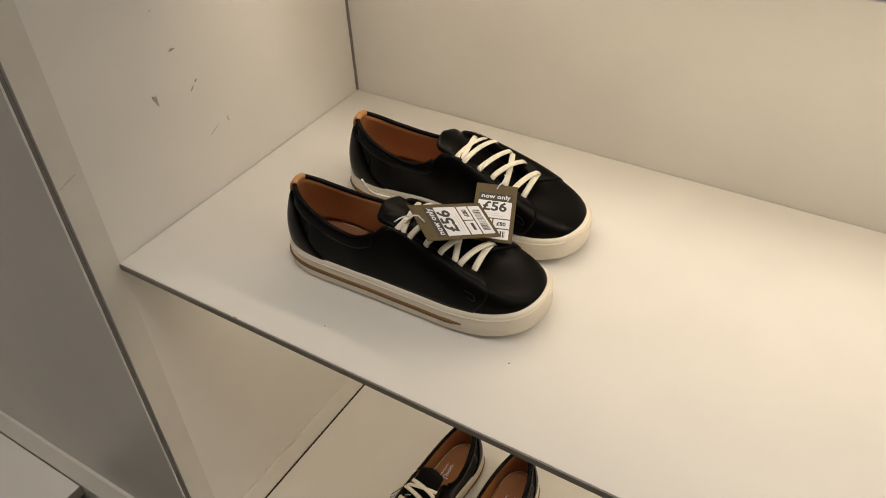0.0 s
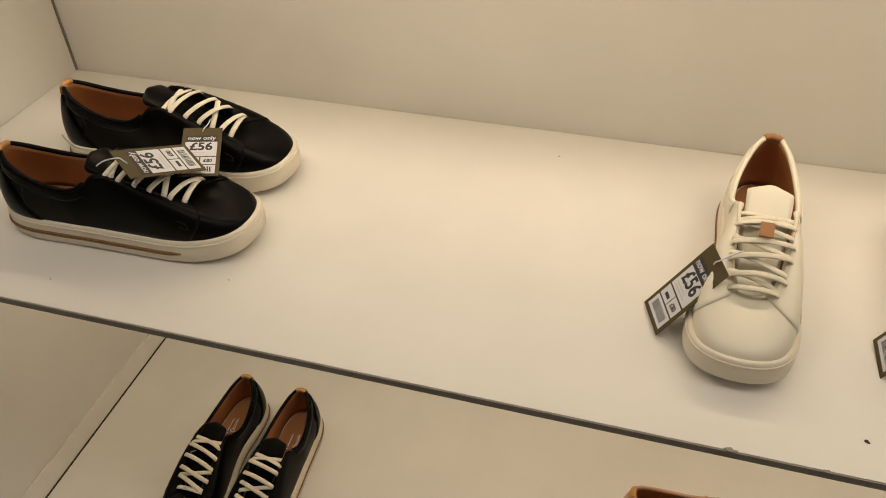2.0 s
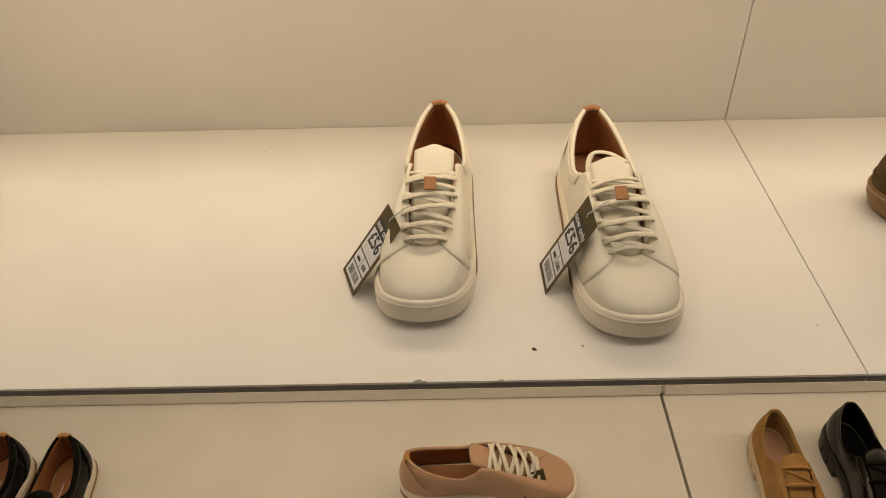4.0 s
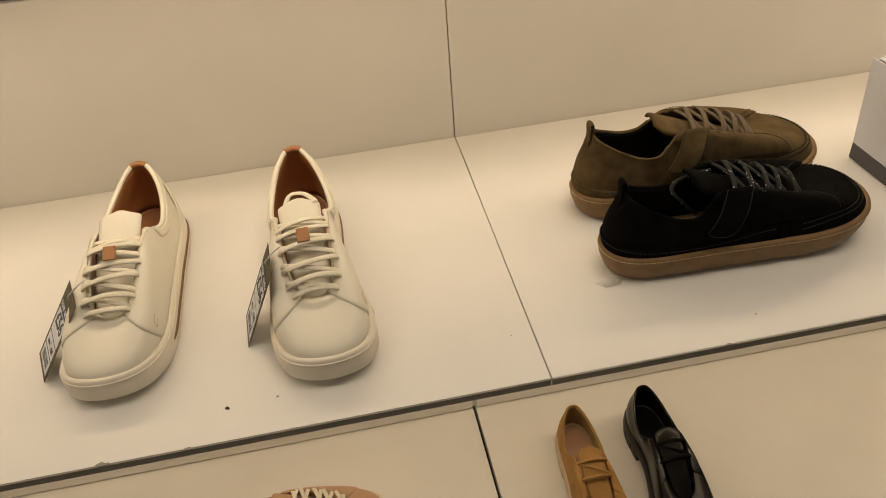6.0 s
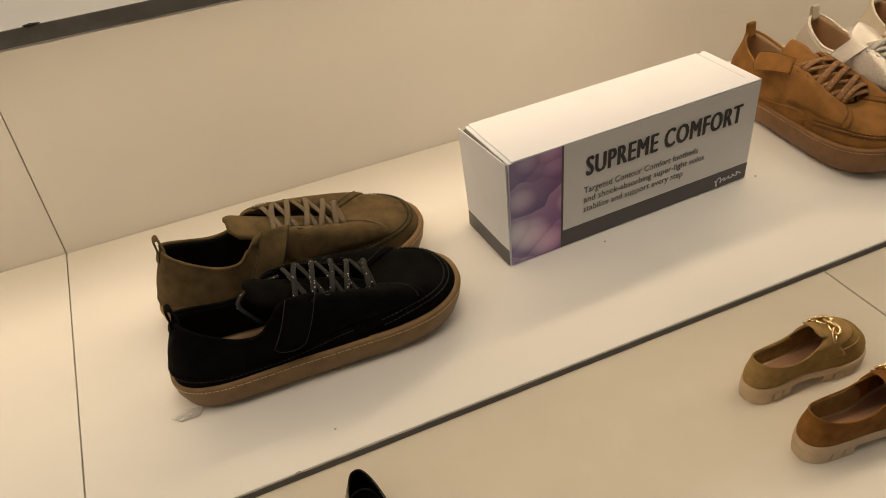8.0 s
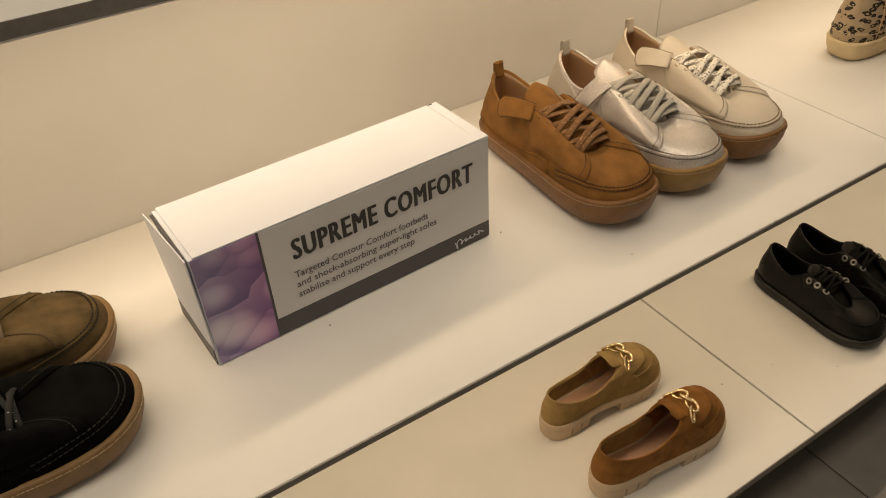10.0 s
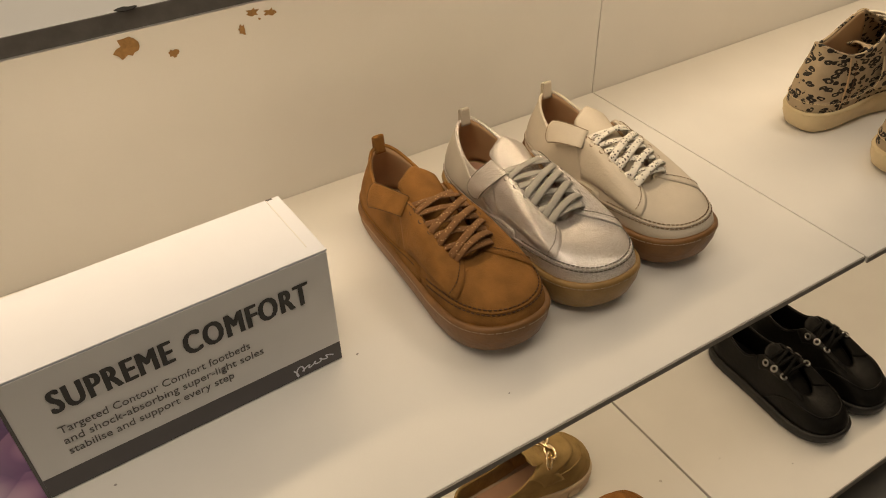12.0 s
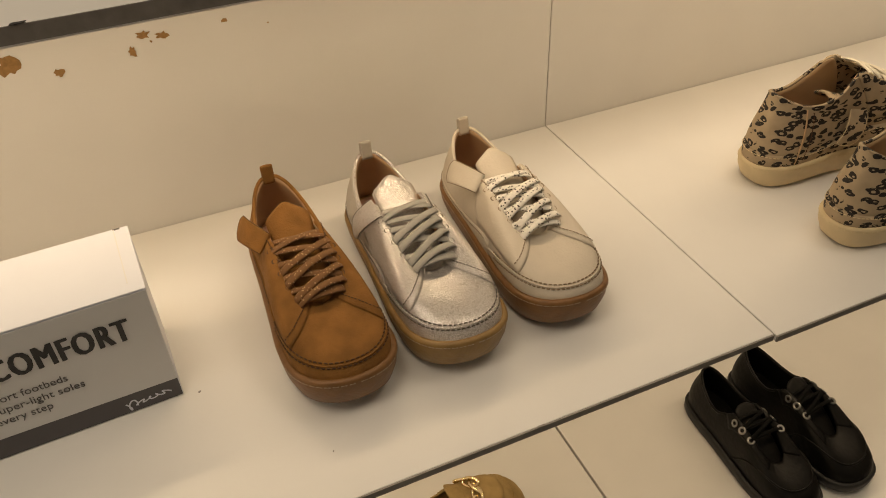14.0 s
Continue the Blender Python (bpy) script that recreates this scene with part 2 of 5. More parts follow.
# next three threads are darkened to include the shadow in the stitched seams
SHADED_TAN_THREAD = material("shaded_tan_thread", (0.075, 0.034, 0.010), 0.8, 0.1, 300, 0.0)
SHADED_PEWTER_THREAD = material("shaded_pewter_thread", (0.13, 0.115, 0.095), 0.8, 0.1, 300, 0.0)
SHADED_FAWN_THREAD = material("shaded_fawn_thread", (0.24, 0.175, 0.11), 0.8, 0.1, 300, 0.0)
SAND_THREAD = material("sand_thread", (0.42, 0.33, 0.22), 0.8, 0.1, 300, 0.0)
TIE_SUEDE = material("honey_suede", (0.36, 0.205, 0.072), 0.9, 0.2, 40, 0.4, 1000, sheen=0.2, spec=0.2)
GUM = material("gum_rubber", (0.200, 0.116, 0.042), 0.52, 0.14, 70, 0.35, 220)
AMBER_GUM = material("amber_gum_rubber", (0.27, 0.160, 0.050), 0.48, 0.14, 70, 0.35, 220)
BROWN_GUM = material("brown_gum_rubber", (0.185, 0.085, 0.023), 0.48, 0.14, 70, 0.35, 220)
CREAM_SOLE = material("cream_rubber", (0.62, 0.50, 0.30), 0.55, 0.05, 60, 0.15, 260)
BEIGE_SOLE = material("beige_rubber", (0.58, 0.46, 0.32), 0.55, 0.05, 60, 0.15, 260)
BLACK_SOLE = material("black_rubber", (0.008, 0.008, 0.008), 0.5, 0.1, 60, 0.15, 260)
CREAM_THREAD = material("cream_thread", (0.62, 0.50, 0.30), 0.8, 0.1, 300, 0.0)
DARK_THREAD = material("dark_thread", (0.012, 0.011, 0.009), 0.8, 0.1, 300, 0.0)
BEIGE_LINING = material("beige_lining", (0.42, 0.27, 0.15), 0.7, 0.08, 30, 0.15, 600)
PINK_INSOLE = material("pink_beige_insole", (0.45, 0.27, 0.18), 0.7, 0.05, 30, 0.12, 600)
BLACK_LINING = material("black_lining", (0.003, 0.0028, 0.0028), 0.8, 0.1, 30, 0.15, 600, spec=0.1)
FLECK_BLACK = flecked("black_flecked_lace", (0.004, 0.004, 0.004), (0.70, 0.67, 0.60), 250, 0.15)
FLECK_WHITE = flecked("white_flecked_lace", (0.78, 0.74, 0.66), (0.06, 0.04, 0.03), 300, 0.30)
TAUPE_LACE = material("taupe_lace", (0.115, 0.085, 0.052), 0.85, 0.1, 300, 0.4, 1400)
TAN_LACE = flecked("tan_flecked_lace", (0.17, 0.078, 0.024), (0.40, 0.24, 0.11), 330, 0.24)
GREY_LACE = material("grey_lace", (0.36, 0.34, 0.30), 0.8, 0.06, 300, 0.4, 1400)
BLACK_LACE = material("black_lace", (0.003, 0.003, 0.003), 0.75, 0.1, 300, 0.3, 1400, spec=0.12)
LEOPARD = spotted("leopard_print_hide", (0.40, 0.31, 0.20), (0.014, 0.010, 0.008), 108)
PALE_TAN = material("pale_tan_leather", (0.50, 0.34, 0.19), 0.6, 0.05, 30, 0.1, 700)
GOLD = material("gold_metal", (0.86, 0.70, 0.42), 0.22, 0.05, 80, 0.0, metal=1.0)
STEEL = material("steel_eyelet", (0.36, 0.35, 0.34), 0.36, 0.05, 80, 0.0, metal=1.0)
CARD_WHITE = material("white_card", (0.67, 0.69, 0.755), 0.5, 0.015, 20, 0.02, 300)
CARD_PALE = material("pale_grey_print", (0.66, 0.66, 0.665), 0.45, 0.015, 20, 0.02, 300)
CARD_GREY = material("dark_grey_print", (0.075, 0.07, 0.075), 0.45, 0.04, 40, 0.0)
INK = material("black_ink", (0.02, 0.02, 0.022), 0.5, 0.05, 40, 0.0)
TAG_GOLD = material("olive_gold_card", (0.062, 0.043, 0.008), 0.55, 0.05, 60, 0.03, 400)
PRINT = bubbles("balloon_print")
CLEAR = bpy.data.materials.new("clear_plastic")
CLEAR.use_nodes = True
CLEAR.node_tree.nodes["Principled BSDF"].inputs["Transmission Weight"].default_value = 0.85
CLEAR.node_tree.nodes["Principled BSDF"].inputs["Roughness"].default_value = 0.15
CLEAR.node_tree.nodes["Principled BSDF"].inputs["IOR"].default_value = 1.2


# ---- mesh helpers ----
def link(name, verts, faces, mat, parent=None, label="", smooth=True):
    me = bpy.data.meshes.new(name)
    me.from_pydata([tuple(map(float, v)) for v in verts], [], [tuple(map(int, f)) for f in faces])
    me.materials.append(mat)
    if smooth:
        me.shade_smooth()
    ob = new(name, me)
    ob.parent = parent
    if label:
        tagged(ob, label)
    return ob


def part(name, bm, mat, parent=None, label="", smooth=False):
    me = bpy.data.meshes.new(name)
    bm.to_mesh(me)
    bm.free()
    me.materials.append(mat)
    if smooth:
        me.shade_smooth()
    ob = new(name, me)
    ob.parent = parent
    if label:
        tagged(ob, label)
    return ob


def box(x0, x1, y0, y1, z0, z1, bevel=0.0, segments=1):
    bm = bmesh.new()
    bmesh.ops.create_cube(bm, size=1)
    for v in bm.verts:
        v.co = ((x0 + x1) / 2 + v.co.x * (x1 - x0), (y0 + y1) / 2 + v.co.y * (y1 - y0), (z0 + z1) / 2 + v.co.z * (z1 - z0))
    if bevel:
        bmesh.ops.bevel(bm, geom=list(bm.edges), offset=bevel, segments=segments, affect="EDGES")
    return bm


def prism(outline, z0, z1):
    """An upright prism over an outline of (x, y), anticlockwise."""
    n = len(outline)
    v = [(x, y, z0) for x, y in outline] + [(x, y, z1) for x, y in outline]
    f = [tuple(range(n))[::-1], tuple(range(n, 2 * n))] + [(i, (i + 1) % n, n + (i + 1) % n, n + i) for i in range(n)]
    return v, f


def thing(name, m, label, category, group=""):
    ob = new(name)
    ob.empty_display_size = 0.05
    ob.matrix_world = m
    return tagged(ob, label, category, group)


def unit(a):
    a = np.asarray(a, float)
    return a / np.maximum(np.linalg.norm(a, axis=-1, keepdims=True), 1e-9)


def sweep(points, a, b, hint=(0, 0, 1), sides=8, closed=False):
    """A band of elliptic section along points: half-width a across, half-thickness b along the hint."""
    p = np.asarray(points, float)
    n = len(p)
    t = unit(np.roll(p, -1, 0) - np.roll(p, 1, 0)) if closed else unit(np.gradient(p, axis=0))
    h = np.broadcast_to(np.asarray(hint, float), p.shape)
    s = unit(np.cross(t, h))
    u = unit(np.cross(s, t))
    verts = []
    for k in range(sides):
        q = 2 * math.pi * k / sides
        verts.append(p + s * a * math.cos(q) + u * b * math.sin(q))
    verts = np.stack(verts, 1).reshape(-1, 3)
    faces = []
    for i in range(n if closed else n - 1):
        j = (i + 1) % n
        for k in range(sides):
            k2 = (k + 1) % sides
            faces.append((i * sides + k, i * sides + k2, j * sides + k2, j * sides + k))
    if not closed:
        faces += [tuple(range(sides))[::-1], tuple(range((n - 1) * sides, n * sides))]
    return verts, faces


def join(pieces):
    verts, faces, o = [], [], 0
    for v, f in pieces:
        verts.append(np.asarray(v, float))
        faces += [tuple(i + o for i in q) for q in f]
        o += len(v)
    return np.concatenate(verts), faces


def curve(table, x):
    """Smooth values of a table of rows (x, a, b, ...) at x."""
    tb = np.asarray(table, float)
    xs, ys = tb[:, 0], tb[:, 1:]
    m = np.gradient(ys, xs, axis=0)
    x = np.clip(np.asarray(x, float), xs[0], xs[-1])
    i = np.clip(np.searchsorted(xs, x, side="right") - 1, 0, len(xs) - 2)
    h = (xs[i + 1] - xs[i])[..., None]
    u = ((x - xs[i])[..., None]) / h
    return ((2 * u**3 - 3 * u**2 + 1) * ys[i] + (u**3 - 2 * u**2 + u) * h * m[i]
            + (-2 * u**3 + 3 * u**2) * ys[i + 1] + (u**3 - u**2) * h * m[i + 1])


def lettering(name, text, size, mat, parent, m, label="", squeeze=1.0, bold=0.0, align="LEFT", space=1.0, double=0.0, width=0.0):
    """Flat letters of the built-in font, as a mesh."""
    cu = bpy.data.curves.new(name, "FONT")
    cu.body, cu.size, cu.align_x, cu.offset, cu.resolution_u = text, size, align, bold, 3
    cu.extrude, cu.space_character = 0.0001, space
    tmp = bpy.data.objects.new(name, cu)
    scene.collection.objects.link(tmp)
    bpy.context.view_layer.update()
    me = bpy.data.meshes.new_from_object(tmp.evaluated_get(bpy.context.evaluated_depsgraph_get()))
    bpy.data.objects.remove(tmp)
    if width:
        xs = [v.co.x for v in me.vertices]
        squeeze = (width - double) / (max(xs) - min(xs))
    me.transform(m @ Matrix.Diagonal((squeeze, 1, 1, 1)))
    if double:
        bm = bmesh.new()
        bm.from_mesh(me)
        for _ in range(4):
            me.transform(Matrix.Translation((double / 4, 0.00002, 0.00008)))
            bm.from_mesh(me)
        bm.to_mesh(me)
        bm.free()
    me.materials.clear()
    me.materials.append(mat)
    me.name = name
    ob = new(name, me)
    ob.parent = parent
    if label:
        tagged(ob, label)
    return ob


# ---- the shelving wall ----
X_LEFT, SEAM_1, SEAM_2, SEAM_3 = -0.592, 0.7215, 2.023, 3.324
Y_BACK, Y_FRONT, Y_LOW_FRONT = 0.798, 0.358, 0.337
Z_LOW, Z_MAIN, Z_TOP = 0.170, 0.7105, 1.0290
Y_TOP_FRONT = 0.632

floor = tagged(part("floor", box(-4.0, 6.5, -4.0, 1.2, -0.1, -0.004), GROUT), "dark grout bed of the tiled shop floor", "floor", kind="structure")

wall_back = tagged(part("wall_back", box(-4.0, 6.5, Y_BACK + 0.02, Y_BACK + 0.15, 0, CEILING_Z), DARK_GAP_AND_SHADE), "backing wall behind the white shelving panels", "wall", kind="structure")
for x0, x1 in ((X_LEFT - 0.02, SEAM_1 - 0.0006), (SEAM_1 + 0.0006, SEAM_2 - 0.0006), (SEAM_2 + 0.0006, SEAM_3 - 0.0008), (SEAM_3 + 0.0008, SEAM_3 + 1.3)):
    part("panel", box(x0, x1, Y_BACK, Y_BACK + 0.0195, 0.0, 2.3, 0.0006), PANEL, wall_back)

# the end panel of the bay stands a hair askew
LEFT_A, LEFT_B = (X_LEFT - 0.004, Y_BACK), (-0.5925, 0.300)


def left_x(y):
    return LEFT_A[0] + (LEFT_B[0] - LEFT_A[0]) * (LEFT_A[1] - y) / (LEFT_A[1] - LEFT_B[1])


def left_slab(y0, y1, out, thick, z0, z1):
    return prism([(left_x(y0) + out - thick, y0), (left_x(y0) + out, y0), (left_x(y1) + out, y1), (left_x(y1) + out - thick, y1)], z0, z1)


wall_left = tagged(link("wall_left", *left_slab(0.360, Y_BACK, 0.0, 0.03, 0, 2.3), PANEL, smooth=False), "white laminate end panel, scuffed above the shelf", "wall", kind="structure")
link("trim", *left_slab(0.3275, 0.3595, 0.002, 0.035, 0, 2.3), TRIM, wall_left, "narrow pale trim strip down the panel's edge", False)
link("joint_line", *left_slab(0.3235, 0.3275, -0.003, 0.03, 0, 2.3), JOINT_AND_SHADE, wall_left, "dark joint beside the trim", False)
# thin dark strip that paints the shade where end and back panels meet
link("corner_shade", *left_slab(Y_BACK - 0.003, Y_BACK - 0.0002, 0.0028, 0.0026, Z_MAIN + 0.001, 2.3), JOINT_AND_SHADE, wall_left, "dark joint in the corner", False)
link("lip", [(left_x(y) + a, y, Z_LOW + h) for y in (0.362, Y_BACK - 0.014) for a, h in ((0.0005, 0.0), (0.010, 0.0), (0.010, 0.004), (0.004, 0.036), (0.0005, 0.036))],
     [(0, 5, 6, 1), (1, 6, 7, 2), (2, 7, 8, 3), (3, 8, 9, 4), (0, 1, 2, 3, 4), (9, 8, 7, 6, 5)], LIP, wall_left, "sloped white skirting lip", False)

link("joint_line", [(left_x(y) + a, y, Z_LOW + h) for y in (0.364, Y_BACK - 0.014) for a, h in ((0.0102, 0.0002), (0.0125, 0.0002), (0.0102, 0.002))], [(0, 3, 4, 1), (1, 4, 5, 2), (2, 5, 3, 0), (0, 1, 2), (5, 4, 3)], DARK_GAP_AND_SHADE, wall_left, "dark joint along the lip", False)


def fleck(name, centre, u, v, r, mat, parent, label="", n=11, jag=0.45, lift=0.0006, seed=0):
    """A small flat irregular patch lying on a surface spanned by u and v."""
    rng = random.Random(seed)
    c, u, v = Vector(centre), Vector(u).normalized(), Vector(v)
    v = v.normalized()
    w = u.cross(v).normalized() * lift
    ring = []
    for i in range(n):
        q = 2 * math.pi * i / n
        k = 1 + rng.uniform(-jag, jag)
        ring.append(c + w + u * math.cos(q) * r[0] * k + v * math.sin(q) * r[1] * k)
    base = [p - w * 0.9 for p in ring]
    return link(name, ring + base, [tuple(range(n))] + [(i, i + n, (i + 1) % n + n, (i + 1) % n) for i in range(n)], mat, parent, label, False)


for i, (x, z, rx, rz) in enumerate(((1.427, 0.932, 0.0105, 0.0085), (1.468, 0.917, 0.0045, 0.004), (1.539, 0.923, 0.004, 0.006), (1.553, 0.938, 0.006, 0.004),
                                    (1.571, 0.934, 0.0065, 0.0035), (1.559, 0.930, 0.0013, 0.001), (1.634, 0.937, 0.003, 0.002), (1.678, 0.926, 0.0008, 0.001), (1.71, 0.946, 0.003, 0.002))):
    fleck("chip", (x, Y_BACK, z), (1, 0, 0), (0, 0, 1), (rx, rz), CHIP, wall_back, "chipped laminate showing brown fibreboard", seed=i + 5, n=15, jag=0.4)
for i, (y, z, ry, rz, tilt) in enumerate(((0.466, 0.856, 0.0022, 0.0065, 0.25), (0.503, 0.898, 0.004, 0.0012, 0.1), (0.516, 0.847, 0.003, 0.0009, 0.8), (0.523, 0.853, 0.002, 0.0012, 0.8),
                                          (0.554, 0.789, 0.0012, 0.004, 0.1), (0.531, 0.786, 0.010, 0.0006, 0.45), (0.340, 0.829, 0.009, 0.0008, 0.3), (0.49, 0.945, 0.002, 0.0006, 0.2))):
    m = Matrix.Rotation(tilt, 3, "X")
    fleck("scuff", (left_x(y) + (0.002 if y < 0.36 else 0), y, z), m @ Vector((0, 1, 0)), m @ Vector((0, 0, 1)), (ry, rz), SCUFF if i < 4 else PALE_SCUFF, wall_left, seed=i + 40)


def shelf(x0, x1, y0, z, thick, label, gap, left_skew=False):
    """A laminate board with a dark edging along its front."""
    if left_skew:
        v, f = prism([(left_x(y0) + 0.0015, y0 + 0.0015), (x1 - gap, y0 + 0.0015), (x1 - gap, Y_BACK - 0.001), (left_x(Y_BACK) + 0.0015, Y_BACK - 0.001)], z - thick, z)
        ob = link("shelf", v, f, SHELF, None, "", False)
        x0 = left_x(y0) + 0.0015 - gap
    else:
        ob = part("shelf", box(x0 + gap, x1 - gap, y0 + 0.0015, Y_BACK - 0.001, z - thick, z, 0.0005), SHELF)
    tagged(ob, label, "shelf", "white display shelves")
    part("edge_strip", box(x0 + gap, x1 - gap, y0, y0 + 0.00145, z - thick + 0.0002, z - 0.0006), EDGING if z < 1 else DARK_EDGING, ob, "grey edging strip")
    return ob


T_MAIN = 0.0080
main_1 = shelf(X_LEFT, SEAM_1, Y_FRONT, Z_MAIN, T_MAIN, "white laminate display shelf with grey front edging", 0.0007, True)
main_2 = shelf(SEAM_1, SEAM_2, Y_FRONT, Z_MAIN, T_MAIN, "white laminate display shelf with chipped grey edging", 0.0007)
shelf(SEAM_2, SEAM_3, Y_FRONT - 0.003, Z_MAIN, T_MAIN, "white laminate display shelf in the next bay", 0.0007)
shelf(X_LEFT, SEAM_1, Y_LOW_FRONT, Z_LOW, 0.018, "low white laminate shelf near the floor", 0.0028, True)
low_2 = shelf(SEAM_1, SEAM_2, Y_LOW_FRONT, Z_LOW, 0.018, "low white laminate shelf above tiled floor", 0.0024)
low_3 = shelf(SEAM_2, SEAM_3, Y_LOW_FRONT, Z_LOW, 0.018, "low white laminate shelf in the next bay", 0.0016)
for x0, x1 in ((X_LEFT + 0.02, SEAM_1), (SEAM_1, SEAM_2), (SEAM_2, SEAM_3)):
    shelf(x0 - (0.02 if x0 < 0 else 0), x1, Y_TOP_FRONT, Z_TOP, 0.0148, "shallow upper white shelf with dark worn edging", 0.0007)
for z, n in ((Z_LOW - 0.018, "low"),):
    # plinth coloured near-black to hold the shadow below the low shelf
    part("plinth", box(X_LEFT, SEAM_3, 0.47, Y_BACK - 0.002, 0.0, z - 0.0005), DARK_GAP_AND_SHADE, wall_back, "recessed plinth, coloured dark for the shade under the shelf")
for x0, x1 in ((X_LEFT + 0.03, SEAM_1), (SEAM_1, SEAM_2), (SEAM_2, SEAM_3)):
    part("lip", box(x0, x1 - 0.001, Y_BACK - 0.013, Y_BACK - 0.0005, Z_LOW + 0.0005, Z_LOW + 0.034, 0.004, 2), LIP, wall_back, "white skirting lip")

# worn notches and specks
for i, (x, y, z, s) in enumerate(((-0.42, Y_FRONT, Z_MAIN, 0.003), (0.33, Y_FRONT, Z_MAIN, 0.005), (0.40, Y_FRONT, Z_MAIN, 0.003), (0.89, Y_FRONT, Z_MAIN, 0.003), (1.77, Y_FRONT, Z_MAIN, 0.003),
                                  (1.411, Y_TOP_FRONT, Z_TOP, 0.008), (1.466, Y_TOP_FRONT, Z_TOP, 0.006), (0.80, Y_TOP_FRONT, Z_TOP, 0.006))):
    owner = main_1 if x < SEAM_1 and z < 1 else main_2
    fleck("edge_chip", (x, y + s * 0.2, z), (1, 0, 0), (0, 1, 0), (s, s * 0.45), EDGING if z < 1 else DARK_GAP_AND_SHADE, owner if z < 1 else wall_back, seed=i + 70, lift=0.0006)
for i, (x, y, r, own) in enumerate(((0.433, 0.396, 0.0022, main_1), (0.478, 0.399, 0.0011, main_1), (0.127, 0.742, 0.001, main_1), (-0.157, 0.439, 0.0009, main_1), (-0.335, 0.394, 0.001, main_1),
                                    (1.282, 0.503, 0.0011, main_2), (1.509, 0.525, 0.0013, main_2), (0.932, 0.389, 0.001, main_2), (1.60, 0.41, 0.0008, main_2), (0.70, 0.42, 0.0008, main_1))):
    fleck("speck", (x, y, Z_MAIN), (1, 0, 0), (0, 1, 0), (r, r * 0.8), SCUFF if i else DARK_GAP_AND_SHADE, own, seed=i + 90, n=8)
for i, (x, y, r) in enumerate(((2.18, 0.41, 0.001), (1.98, 0.50, 0.0025), (2.09, 0.48, 0.001))):
    fleck("speck", (x, y, Z_LOW), (1, 0, 0), (0, 1, 0), (r, r * 0.8), PALE_SCUFF if i == 1 else SCUFF, low_3 if x > SEAM_2 else low_2, seed=i + 120, n=8)

# ---- the shelving that meets it at the corner ----
Y_SIDE = 0.321
wall_side = tagged(part("wall_side", box(-1.6, left_x(0.325) - 0.004, Y_SIDE, Y_SIDE + 0.03, 0, 2.3), PANEL), "white end panel of the neighbouring shelving", "wall", kind="structure")
link("lip", [(x, Y_SIDE - a, Z_LOW + h) for x in (-1.55, left_x(0.325) - 0.006) for a, h in ((0.0005, -0.03), (0.022, -0.03), (0.022, 0.002), (0.006, 0.026), (0.0005, 0.026))],
     [(1, 6, 5, 0), (2, 7, 6, 1), (3, 8, 7, 2), (4, 9, 8, 3), (4, 3, 2, 1, 0), (5, 6, 7, 8, 9)], LIP, wall_side, "sloped white skirting lip", False)
wall_far_left = tagged(part("wall_far_left", box(-1.70, -1.6, -4.0, 1.2, 0, CEILING_Z), PLASTER), "plain painted shop wall", "wall", kind="structure")
side_low = part("shelf", box(-1.55, -0.862, -1.1, Y_SIDE - 0.024, Z_LOW - 0.02, Z_LOW, 0.0008), SHELF)
tagged(side_low, "low white shelf of the neighbouring shelving", "shelf", "white display shelves")
part("edge_strip", box(-0.8618, -0.860, -1.1, Y_SIDE - 0.024, Z_LOW - 0.0195, Z_LOW - 0.0006), EDGING, side_low, "grey edging strip")
# same near-black colour paints the shade under this low shelf
part("plinth", box(-1.55, -0.93, -1.1, Y_SIDE - 0.026, 0.0, Z_LOW - 0.021), DARK_GAP_AND_SHADE, wall_side, "recessed plinth, coloured dark for the shade under the shelf")
# ---- the rest of the shop, behind the camera ----
ceiling = tagged(part("ceiling", box(-4.0, 6.5, -4.0, 1.2, CEILING_Z, CEILING_Z + 0.1), PLASTER), "plain white shop ceiling", "ceiling", kind="structure")
tagged(part("wall_front", box(-4.0, 6.5, -4.1, -4.0, 0, CEILING_Z), PLASTER), "plain painted shop wall", "wall", kind="structure")
tagged(part("wall_right", box(6.5, 6.6, -4.1, 1.2, 0, CEILING_Z), PLASTER), "plain painted shop wall", "wall", kind="structure")
for lx, ly, watts in LAMPS:
    fixture = thing("ceiling_light", pose(lx, ly, CEILING_Z), "square white ceiling light panel", "ceiling light", "ceiling lights")
    part("frame", box(-0.32, 0.32, -0.32, 0.32, -0.022, -0.0005, 0.004), METAL_WHITE, fixture)

# slim lamp strips under the shelves
for x0, x1, y, z in STRIPS:
    strip = thing("shelf_light", pose((x0 + x1) / 2, y, z), "slim strip light fixed under the shelf", "strip light", "strip lights under the shelves")
    part("housing", box(-(x1 - x0) / 2, (x1 - x0) / 2, -0.009, 0.009, -0.0045, 0.0, 0.001), METAL_WHITE, strip)


# ---- shoes ----
BASE = [(0, 0), (12, 0.0125), (25, 0.0222), (40, 0.0288), (60, 0.0315), (80, 0.0330), (100, 0.0368), (120, 0.0410), (138, 0.0398), (152, 0.0318), (165, 0.0195), (174, 0.0085), (180, 0)]
